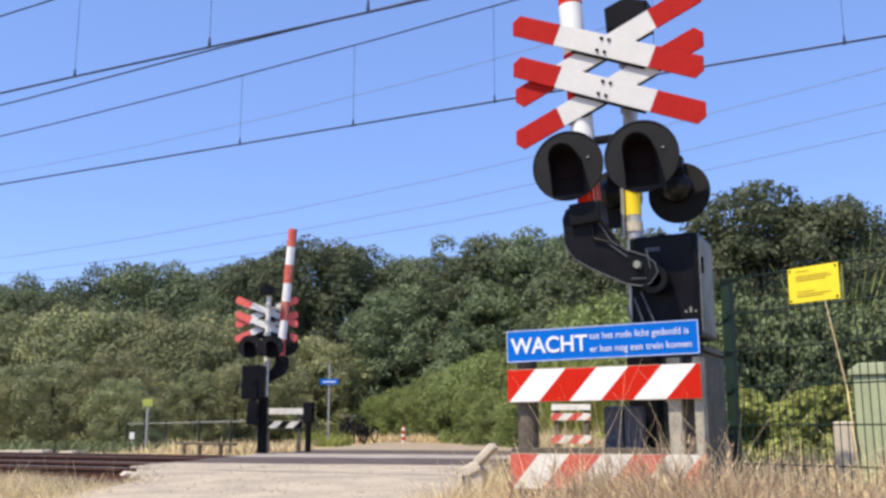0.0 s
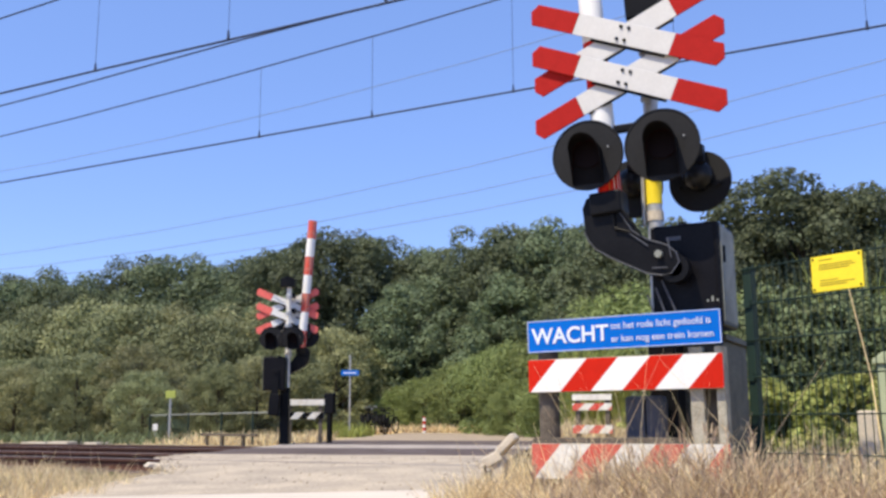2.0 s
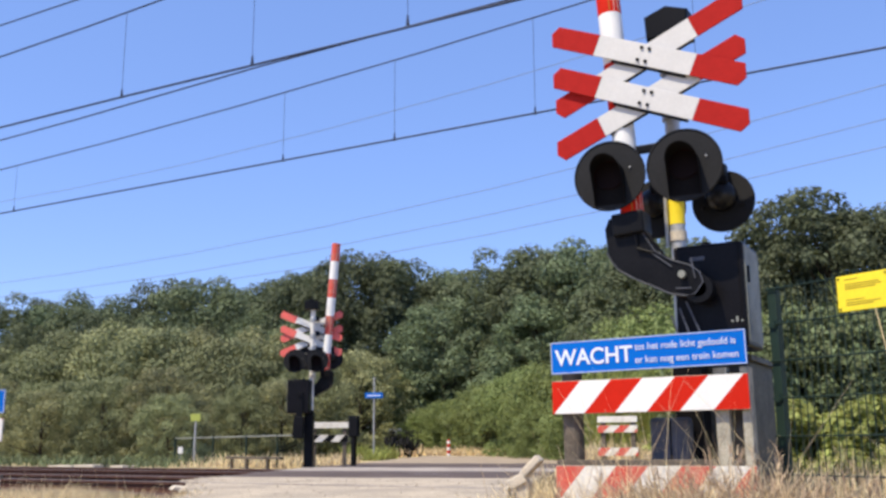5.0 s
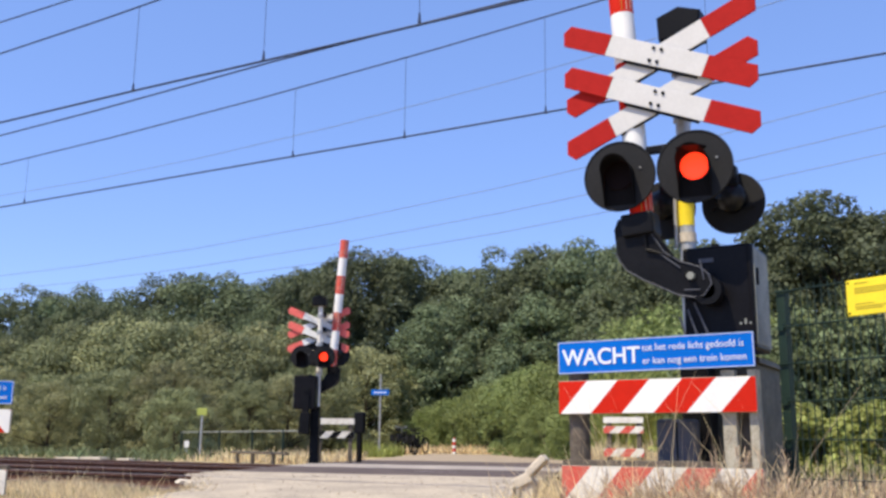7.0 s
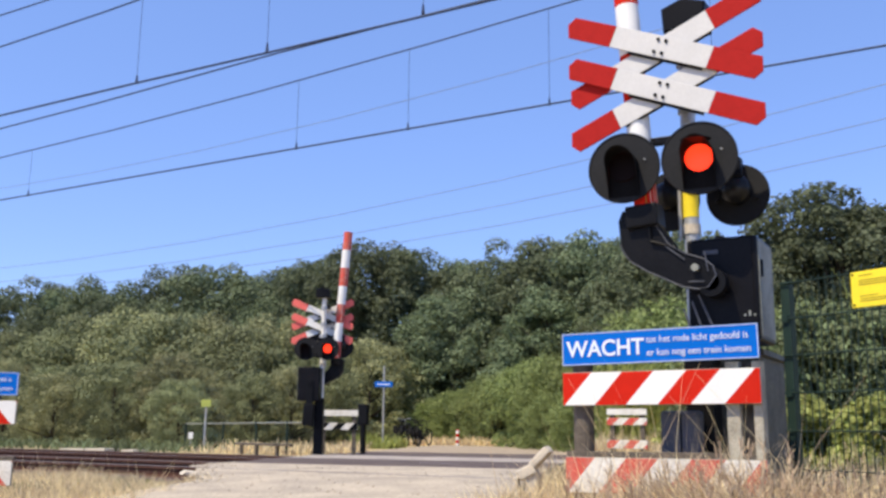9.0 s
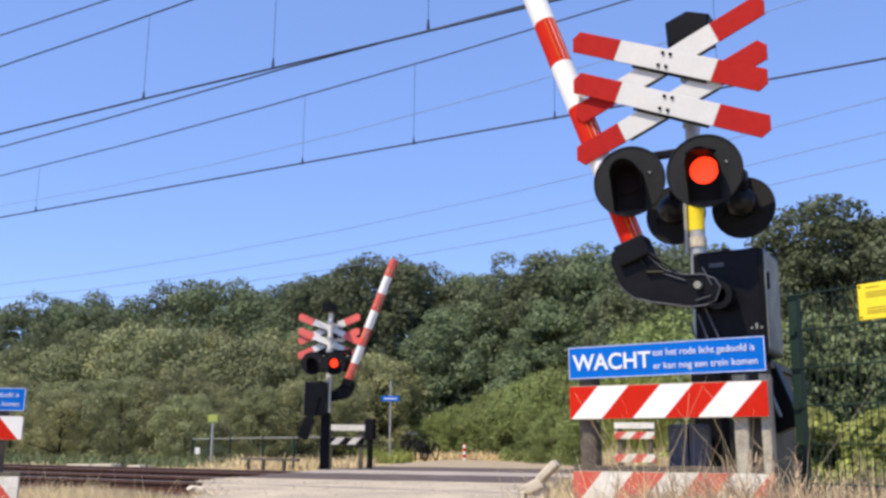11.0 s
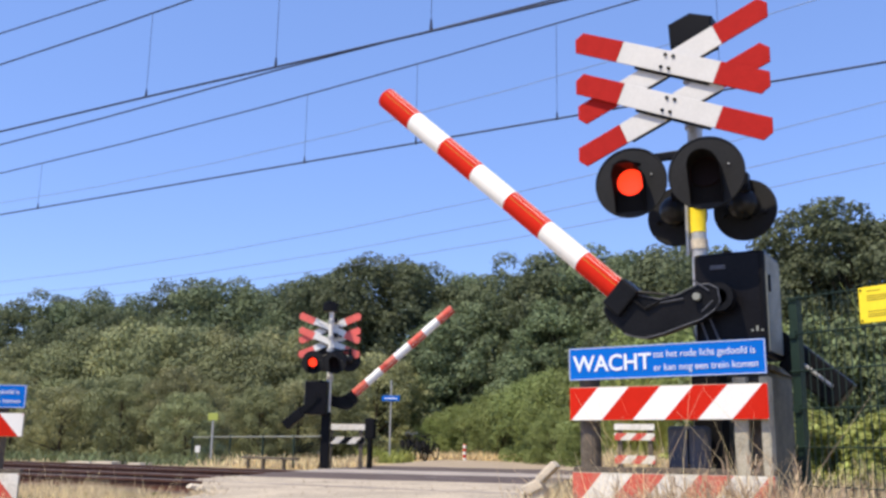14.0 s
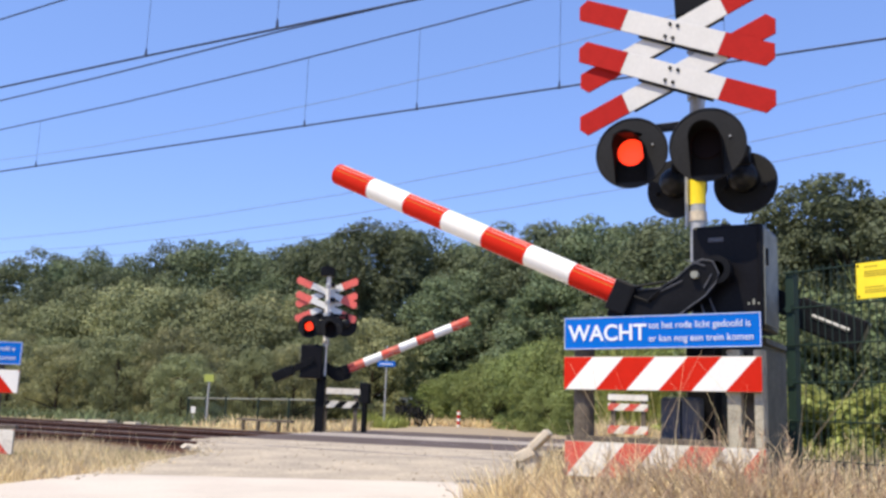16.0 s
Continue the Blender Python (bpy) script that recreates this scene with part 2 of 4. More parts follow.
def road_z(y):
    if y < 5.0:
        return 0.02
    if y < 9.0:
        return 0.02 + 0.14 * (y - 5.0) / 4.0
    if y < 15.5:
        return 0.16
    return max(0.13, 0.16 - 0.01 * (y - 15.5))


def road_piece(name, v0, v1, mat, label, wobble=0.0):
    """A slab of road between two lines across it, thick, following the rise to the tracks."""
    verts, faces = [], []
    nv, nu = max(2, int((v1 - v0) / 0.4)), 14
    for j in range(nv + 1):
        v = v0 + (v1 - v0) * j / nv
        for i in range(nu + 1):
            u = i / nu
            slant = 1.6 * (u - 0.5) if v < 7.5 else 1.1 * (u - 0.5)
            y = v + slant
            x = road_left(y) + (road_right(y) - road_left(y)) * u
            edge = wobble * noise.noise((x * 1.7, y * 1.7, 3)) if i in (0, nu) else 0
            verts.append((x + edge, y, road_z(y) + 0.008 * noise.noise((x, y, 7))))
    top = len(verts)
    verts += [(x, y, z - 0.25) for x, y, z in verts]
    w = nu + 1
    for j in range(nv):
        for i in range(nu):
            a = j * w + i
            faces.append((a, a + 1, a + w + 1, a + w))
    rim = [i for i in range(w)] + [j * w + nu for j in range(1, nv + 1)] + [nv * w + i for i in range(nu - 1, -1, -1)] + [j * w for j in range(nv - 1, 0, -1)]
    for k, a in enumerate(rim):
        b = rim[(k + 1) % len(rim)]
        faces.append((a, a + top, b + top, b))
    return tagged(raw(name, verts, faces, mat), label, "road", kind="structure")


def rail(y, x0, x1, z=0.16):
    t = thing("rail", "rusty steel running rail on wooden sleepers", "rail", pose(0, y, z), "running rails of both tracks")
    prof = [(-0.065, -0.15), (0.065, -0.15), (0.065, -0.135), (0.012, -0.115), (0.012, -0.045), (0.034, -0.035), (0.034, -0.006), (-0.034, -0.006), (-0.034, -0.035), (-0.012, -0.045), (-0.012, -0.115), (-0.065, -0.135)]
    bm = bmesh.new()
    a = [bm.verts.new((x0, p, q)) for p, q in prof]
    b = [bm.verts.new((x1, p, q)) for p, q in prof]
    bm.faces.new(a), bm.faces.new(b[::-1])
    for i in range(len(a)):
        bm.faces.new((a[i], a[(i + 1) % 12], b[(i + 1) % 12], b[i]))
    part("rail_web", bm, RUST, t)
    part("rail_head", box(x0, x1, -0.034, 0.034, -0.0058, 0.0), RAIL_TOP, t, "worn running surface")


TRACKS = (9.62, 13.4)


def build_tracks():
    # ballast bed, one mound along both tracks
    for x0, x1 in ((-160.0, -7.2), (-5.6, 60.0)):
        verts, faces = [], []
        n = 180
        for i in range(n + 1):
            x = x0 + (x1 - x0) * i / n
            for k in range(30):
                y = 7.4 + 8.4 * k / 29
                z = 0.02 if 8.1 < y < 15 else -0.09
                verts.append((x, y, z + 0.03 * noise.noise((x * 3, y * 3, 1))))
        for i in range(n):
            for k in range(29):
                a = i * 30 + k
                faces.append((a, a + 1, a + 31, a + 30))
        tagged(raw("ballast_bed", verts, faces, BALLAST), "rust-brown ballast bed under the tracks", "ballast", kind="stuff")
    for c in TRACKS:
        for s in (-0.755, 0.755):
            rail(c + s, -160.0, 60.0, 0.158)
    for c in TRACKS:
        for i in range(60):
            x = -45 + i * 0.62
            if road_left(c) - 0.3 < x < road_right(c) + 0.3:
                continue
            part("sleeper", box(x - 0.12, x + 0.12, c - 1.25, c + 1.25, -0.1, 0.035, 0.01), WOOD)
            tagged(scene.collection.objects[-1], "dark wooden railway sleeper in the ballast", "sleeper", "sleepers under the rails")


def wire_mesh(bm, pts, r):
    """One continuous six-sided cable through the points."""
    rows = []
    for i, p in enumerate(pts):
        d = (Vector(pts[min(i + 1, len(pts) - 1)]) - Vector(pts[max(i - 1, 0)])).normalized()
        side = d.cross(Vector((0, 0, 1))).normalized()
        up = side.cross(d)
        rows.append([bm.verts.new(Vector(p) + side * (r * math.cos(k * math.pi / 3)) + up * (r * math.sin(k * math.pi / 3))) for k in range(6)])
    for a, b in zip(rows, rows[1:]):
        for k in range(6):
            bm.faces.new((a[k], a[(k + 1) % 6], b[(k + 1) % 6], b[k]))


def build_wires():
    for y, z in ((9.6, 5.816), (13.4, 5.781)):
        t = thing("overhead_line", "dark overhead line with messenger wire and droppers", "overhead wire", None, "overhead lines of the two tracks")
        sag = lambda x: 6.772 + 0.00175 * (x + 25.0) ** 2 if y > 10 else 7.017 + 0.0018 * (x + 20.9) ** 2
        bm = bmesh.new()
        wire_mesh(bm, [(-90, y, z), (-14.7, y, z), (-11.0, y, z - 0.01), (-8.5, y, z - 0.033), (-6.1, y, z - 0.05), (-3.0, y, z - 0.06), (40, y, z - 0.06)] if y < 10 else [(-90, y, z), (40, y, z)], 0.016)
        part("contact_wire", bm, WIRE, t)
        bm = bmesh.new()
        if y < 10:
            wire_mesh(bm, [(-30, y + 1.0, z), (-12.5, y + 0.37, z), (-8.4, y + 0.14, z), (-4.0, y + 0.03, z), (8, y - 0.3, z)], 0.012)
            part("second_contact_wire", bm, WIRE, t)
        else:
            bm.free()
        bm = bmesh.new()
        wire_mesh(bm, [(x, y, sag(x)) for x in range(-60, 20, 4)], 0.013)
        part("messenger_wire", bm, WIRE, t)
        if y < 10:
            bm = bmesh.new()
            wire_mesh(bm, [(-90, y, 7.70), (-14, y, 7.70), (40, y, 7.75)], 0.012)
            part("feeder_wire", bm, WIRE, t)
        for x in ((-18.72, -11.03, -8.57, -5.9, -3.3, -0.7) if y > 10 else (-18.7, -11.08, -8.5, -5.95, -3.4, -0.9)):
            bm = rod((x, y, z), (x, y, sag(x)), 0.004, seg=6)
            rod((x, y, z - 0.02), (x, y, z + 0.11), 0.024, 0.012, seg=8, bm=bm)
            part("dropper", bm, WIRE, t)
    far = thing("power_line", "thin weathered cables strung high beyond the trees", "power line")
    for za, zb in ((11.1, 12.9), (10.1, 11.6), (16.7, 18.2), (9.4, 10.6)):
        slope = (zb - za) / 36.0
        bm = bmesh.new()
        wire_mesh(bm, [(x, 40, za + slope * (x + 51.6) + 0.0012 * (x + 34) ** 2 - 0.25) for x in range(-90, 41, 10)], 0.017)
        part("cable", bm, WIRE_FAR, far)


build_ground()
build_tracks()
road_piece("road_near", -14.0, 6.0, CONCRETE, "pale bleached concrete road surface", 0.05)
road_piece("road_apron", 6.0, 10.95, ROAD_GREY, "worn grey road apron before the tracks", 0.12)
road_piece("crossing_deck_near", 10.95, 13.75, DECK, "dark worn level crossing deck", 0.05)
road_piece("crossing_deck_middle", 13.75, 16.4, DECK_PALE, "pale dusty strip between the tracks", 0.05)
road_piece("crossing_deck_far", 16.4, 21.0, DECK, "dark asphalt at the far end of the crossing", 0.05)
road_piece("road_far", 21.0, 75.0, ASPHALT, "asphalt road beyond the tracks", 0.08)
build_wires()


# ---- crossing signals with barriers ----
UNLIT_FLAPS, BOOMS = [], []


def lamp(parent, x, y, z, turn, side, rad=0.217):
    """A red lamp on its round background plate, facing -y before the turn."""
    bm = rod((0, 0.008, 0), (0, -0.008, 0), rad, seg=48)
    base = part("signal_lamp", bm, DISC_BLACK, parent, "round black background plate of a red signal lamp", pose(x, y, z, 0, 0, turn), True)
    # rim bead
    bm = bmesh.new()
    n = 48
    bead = []
    for i in range(n):
        a = 2 * math.pi * i / n
        row = []
        for k in range(6):
            b = 2 * math.pi * k / 6
            r = rad + 0.007 * math.cos(b)
            row.append(bm.verts.new((r * math.cos(a), -0.004 + 0.010 * math.sin(b), r * math.sin(a))))
        bead.append(row)
    for i in range(n):
        for k in range(6):
            bm.faces.new((bead[i][k], bead[(i + 1) % n][k], bead[(i + 1) % n][(k + 1) % 6], bead[i][(k + 1) % 6]))
    part("rim", bm, DISC_BLACK, base, smooth=True)
    # hood: an arched tunnel with straight sides down to the rim, longest at its crown
    low = -math.sqrt(rad ** 2 - 0.096 ** 2) + 0.010
    line = [(1.0, low, 0.03), (1.0, low * 0.66, 0.05), (1.0, low * 0.33, 0.08)]
    n = 28
    for i in range(n + 1):
        a = math.pi * i / n
        line.append((math.cos(a), 0.094 * math.sin(a), 0.11 + 0.085 * math.sin(a) ** 0.8))
    line += [(-1.0, low * 0.33, 0.08), (-1.0, low * 0.66, 0.05), (-1.0, low, 0.03)]
    bm, rows = bmesh.new(), []
    for cx, cz, depth in line:
        rows.append([bm.verts.new((cx * r, yy, cz * (r / 0.094 if cz > 0 else 1.0))) for r, yy in ((0.090, -0.008), (0.090, -depth), (0.094, -depth), (0.094, -0.008))])
    for p, q in zip(rows, rows[1:]):
        for k in range(4):
            bm.faces.new((p[k], p[(k + 1) % 4], q[(k + 1) % 4], q[k]))
    bm.faces.new(rows[0]), bm.faces.new(rows[-1][::-1])
    part("hood", bm, BLACK_MATT, base, "black cowl over the lens", smooth=True)
    # black plate on the disc that darkens it where the hood's shadow falls
    inner = [(0.089 * math.cos(math.pi * i / 16), 0.089 * math.sin(math.pi * i / 16)) for i in range(17)]
    part("backing", slab(inner + [(-0.089, low), (0.089, low)], -0.0105, -0.0085), BLACK_MATT, base)
    bm = bmesh.new()
    bmesh.ops.create_uvsphere(bm, u_segments=28, v_segments=12, radius=0.083, matrix=Matrix.LocRotScale((0, -0.013, 0), None, (1, 0.06, 1)))
    part("lens", bm, LAMP_RED, base, "glowing red lens", smooth=True)
    # domed housing behind, with clamp and hinge
    bm = bmesh.new()
    bmesh.ops.create_uvsphere(bm, u_segments=28, v_segments=14, radius=0.098, matrix=Matrix.LocRotScale((0, 0.062, 0.026), None, (1, 0.75, 1)))
    rod((0, 0.009, 0.026), (0, 0.062, 0.026), 0.098, seg=28, bm=bm)
    part("housing", bm, DOME_BLACK, base, "domed black lamp housing", smooth=True)
    part("clamp", box(-0.05, 0.0, 0.02, 0.10, 0.10, 0.225, 0.012), BLACK, base)
    for s in (-0.125, 0.125):
        part("latch", rod((s, 0.01, -0.03), (s, 0.05, -0.03), 0.014, seg=8), DISC_BLACK, base)
    part("bolt", rod((0.13, -0.016, 0.04), (0.13, -0.004, 0.04), 0.006, seg=8), GREY_METAL, base)
    # added flap, hinged below the cowl's roof: covers the always-glowing lens for lamp off
    bm = rod((0, -0.002, -0.088), (0, 0.002, -0.088), 0.0875, seg=32)
    flap = part("lens_shutter", bm, LENS_DARK, base, "added dark flap that stands for the unlit lens", pose(0, -0.023, 0.088), True)
    UNLIT_FLAPS.append((flap, side))
    return base


def cross_arm(parent, cz, cx, y, tilt, white, red):
    """One red-tipped arm of a double saltire: upright ends, each with one corner cut off."""
    L, h = 0.605, 0.0755
    a = radians(-tilt)
    m = -math.tan(a)
    side = -1 if tilt > 0 else 1
    half = [(-L * side, -L * side * m - h), (-L * side, -L * side * m + 0.013), (-(L - 0.054) * side, -(L - 0.054) * side * m + h)]
    flat = half + [(-x, -z) for x, z in half]
    outline = [(x * math.cos(a) - z * math.sin(a), x * math.sin(a) + z * math.cos(a)) for x, z in flat]
    E = 0.328
    arm = part("saltire_arm", slab(clip_x(outline, -E, E), -0.006, 0.006, 0.002), white, parent, "white saltire arm with red ends", pose(cx, y, cz, 0, -tilt, 0))
    for p, q in ((-0.75, -E - 0.001), (E + 0.001, 0.75)):
        part("red_end", slab(clip_x(outline, p, q), -0.0075, 0.0075, 0.002), red, arm)
    # black bars below the arms' edges draw the shadow and bracket seen there
    if tilt < 0:
        for sx in (-0.026, 0.026):
            for sz in (-0.04, 0.04):
                part("bolt", rod((sx, -0.016, sz), (sx, -0.005, sz), 0.011, seg=8), BLACK, arm)
        part("stiffener", box(-0.2, 0.3, 0.0065, 0.022, -0.084, -0.05, 0.002), BLACK, arm, "dark bar behind the arm, drawn for its shadow and bracket")
    else:
        part("stiffener", box(-0.3, 0.3, 0.0065, 0.022, -0.077, -0.05, 0.002), BLACK, arm, "dark bar behind the arm, drawn for its shadow and bracket")
    return arm


def crossing_signal(m, boom_length, thick, right, label, cx=-0.098, white=CROSS_WHITE, red=CROSS_RED, lower=0.0, aside=0.0, rear=0.194):
    t = thing("crossing_signal", label, "crossing signal", m, "signals of the level crossing")
    part("pedestal", box(-0.085, 0.085, -0.06, 0.13, -0.05, 1.2, 0.015), BLACK, t, "black steel pedestal")
    part("foot", box(-0.2, 0.2, -0.18, 0.24, -0.05, 0.06, 0.01), KERB, t, "concrete foot")
    part("mast", rod((-0.02, 0, 1.1), (-0.02, 0, 3.12), 0.046, seg=20), WHITE_DIRTY if right == "R2" else GREY_METAL, t, "round grey steel mast", smooth=True)
    if right == "R":
        part("yellow_band", rod((-0.02, 0, 1.915), (-0.02, 0, 2.075), 0.048, seg=20), YELLOW, t, "yellow band round the mast", smooth=True)
    for z, r in ((1.84, 0.054), (2.38, 0.07), (2.62, 0.06), (2.93, 0.06)):
        part("collar", rod((-0.02, 0, z - 0.03), (-0.02, 0, z + 0.03), r, seg=20), GREY_METAL if z > 2 else KERB, t, smooth=True)
    # conduit beside the mast
    part("conduit", rod((-0.082, -0.02, 1.78), (-0.082, -0.02, 2.35), 0.012, seg=8), GREY_METAL, t)
    # bell on the top
    bm = slab([(-0.13, 3.12), (0.13, 3.12), (0.14, 3.28), (0.0, 3.33), (-0.14, 3.28)], -0.1, 0.1, 0.01)
    part("bell", bm, BLACK, t, "black bell housing on the mast top")
    # the double saltire on brackets
    for z in (2.68, 2.965):
        part("bracket", box(-0.12, 0.02, -0.23, -0.05, z - 0.04, z + 0.04, 0.006), BLACK, t)
    for cz in (2.670, 2.953):
        cross_arm(t, cz - lower, cx, -0.268, -23.0, white, red)
        cross_arm(t, cz - lower, cx, -0.236, 22.6, white, red)
    # lamp brackets and lamps to the front and the back
    part("lamp_bar", box(-0.36, 0.14, -0.17, -0.13, 2.36, 2.41, 0.006), BLACK, t)
    part("lamp_bar", box(-0.25, 0.25, 0.2, 0.24, 2.2, 2.25, 0.006), BLACK, t)
    part("bar_clamp", box(-0.07, 0.03, -0.17, 0.24, 2.27, 2.33, 0.006), BLACK, t)
    lamp(t, -0.35, -0.27, 2.21, 6, "L")
    lamp(t, 0.119, -0.29, 2.205, 6, right)
    lamp(t, 0.19 + aside, 0.33, 2.112, 180, "L", rear)
    lamp(t, -0.25 + aside * 1.5, 0.33, 2.115, 180, right, rear)
    # the motor box
    body = part("motor_box", box(-0.04, 0.375, -0.07, 0.34, 1.14, 1.765, 0.018), BOX_BLACK, t, "gloss black barrier motor box")
    # grey plate puts the sky's reflection on the black side into colour
    part("side_panel", box(0.374, 0.381, -0.05, 0.32, 1.17, 1.74, 0.003), CABINET_GREY, body, "grey plate drawn for the sheen on the box side")
    part("name_plate", box(0.06, 0.15, -0.076, -0.069, 1.665, 1.69), GREY_BOX, body)
    part("door_seam", box(0.345, 0.35, -0.073, -0.069, 1.16, 1.75), BLACK_MATT, body)
    for k in range(3):
        part("printed_mark", box(0.285 + 0.028 * k, 0.297 + 0.028 * k, -0.0735, -0.069, 1.285, 1.297 + (0.02 if k == 1 else 0)), CABINET_GREY, body)
    for x, r, h in ((0.12, 0.035, 0.04), (0.2, 0.025, 0.025), (0.27, 0.03, 0.03)):
        part("cap", rod((x, 0.1, 1.76), (x, 0.1, 1.765 + h), r, r * 0.8, seg=16), BLACK, body, smooth=True)
    part("handle", box(0.381, 0.395, -0.02, 0.0, 1.52, 1.62, 0.003), BLACK, body)
    # boom bracket, turning about the motor's shaft; the boom points to -x when it is down
    outline = [(-0.51, -0.31), (-0.51, -0.495), (-0.45, -0.525), (-0.3, -0.522), (-0.24, -0.5), (-0.18, -0.46), (-0.11, -0.365), (-0.045, -0.255), (0.01, -0.165), (0.035, -0.075), (0.03, -0.015), (-0.03, 0.037), (-0.09, 0.025), (-0.14, -0.025), (-0.19, -0.135), (-0.26, -0.225), (-0.39, -0.29)]
    arm = part("boom_bracket", slab(outline, -0.045, 0.05, 0.008), BLACK, t, "angled black boom bracket", pose(0.134, -0.16, 1.480))
    bm = bmesh.new()
    lip = [(x, -0.052, z) for x, z in outline[3:]]
    wire_mesh(bm, lip, 0.0045)
    part("bracket_lip", bm, GREY_BOX, arm)
    part("hub", rod((0, -0.04, 0), (0, 0.05, 0), 0.085, seg=24), BLACK, arm, smooth=True)
    part("shaft_cap", rod((-0.09, -0.085, -0.075), (-0.09, -0.04, -0.075), 0.022, seg=16), CABINET_GREY, arm, "bare steel shaft cap", smooth=True)
    part("shaft", rod((0, -0.04, 0), (0, 0.1, 0), 0.05, seg=16), BLACK, arm)
    for a, b in (((-0.06, -0.06), (-0.16, -0.17)), ((0.03, 0.07), (-0.09, 0.06)), ((0.075, -0.05), (0.085, 0.04))):
        part("web", rod((a[0] - 0.09, -0.056, a[1] - 0.075), (b[0] - 0.09, -0.056, b[1] - 0.075), 0.004, seg=6), GREY_BOX, arm)
    part("boom_socket", box(-0.525, -0.385, -0.085, 0.085, -0.465, -0.265, 0.012), BLACK, arm, "black socket that holds the boom")
    for xa, za, xb, zb in ((-0.30, -0.20, -0.14, -0.10), (-0.33, -0.26, -0.20, -0.255), (-0.20, -0.255, -0.16, -0.16)):
        part("gusset", rod((xa - 0.09, -0.06, za - 0.07), (xb - 0.09, -0.06, zb - 0.07), 0.010, 0.006, seg=8), BLACK, arm)
    step = boom_length / 7
    for k in range(7):
        x = -0.479 - step * k
        bm = rod((x - step, 0, -0.352), (x, 0, -0.352), thick + 0.0008 * k, seg=24)
        part("boom_band", bm, (RED if right == "R" else RED_FADED) if k % 2 == 0 else WHITE, arm, "red band of the boom" if k % 2 == 0 else "white band of the boom", smooth=True)
        if k % 2 == 0:
            for da in (4, 24, 46, 70, 180, 240):
                a = radians(da)
                r = thick - 0.0015 + 0.0008 * k
                c = (math.sin(a) * r, math.cos(a) * r - 0.3525)
                part("reflector_strip", rod((x - step + 0.01, -c[0], c[1]), (x - 0.01, -c[0], c[1]), 0.0028, seg=6), {70: TEXT_DARK}.get(da, WHITE_DIRTY), arm)
    # counterweight arms behind the box
    bm = slab([(-0.05, 0.06), (-0.05, -0.06), (0.5, -0.10), (0.52, 0.04)], 0.50, 0.53, 0.004)
    part("counterweight_arm", bm, BLACK, arm)
    part("counterweight", box(0.40, 0.80, 0.44, 0.60, -0.13, 0.06, 0.012), BLACK, arm, "black cast counterweight")
    part("weight_bolt", rod((0.5, 0.435, -0.03), (0.72, 0.435, -0.03), 0.012, seg=8), GREY_METAL, arm)
    part("cross_shaft", rod((0, 0.05, 0), (0, 0.55, 0), 0.03, seg=12), BLACK, arm)
    # hanging rods below the shaft
    for k, (xa, xb) in enumerate(((0.04, 0.14), (0.0, 0.07), (-0.05, 0.0))):
        part("cable", rod((xa, -0.13, 1.42 - 0.04 * k), (xb, -0.12, 1.16), 0.006, seg=6), GREY_BOX, t)
    BOOMS.append(arm)
    return t


# ---- guard boards with the warning sign ----
def striped_board(parent, name, x0, x1, z0, z1, y, lean, red, white, first, period=0.378):
    """Slanting stripes, each a plate of its own on a backing board."""
    board = part(name, box(x0, x1, y, y + 0.03, z0, z1, 0.004), WOOD_PALE, parent, "striped red and white board")
    n = -3
    while True:
        a = x0 + first + n * period / 2
        b = a + period / 2
        quad = [(a, z0 + 0.003), (b, z0 + 0.003), (b + lean, z1 - 0.003), (a + lean, z1 - 0.003)]
        if a > x1 + abs(lean):
            break
        q = clip_x(quad, x0 + 0.003, x1 - 0.003)
        if len(q) > 2:
            part("stripe", slab(q, y - 0.004, y - 0.0005), white if n % 2 == 0 else red, board)
        n += 1
    return board


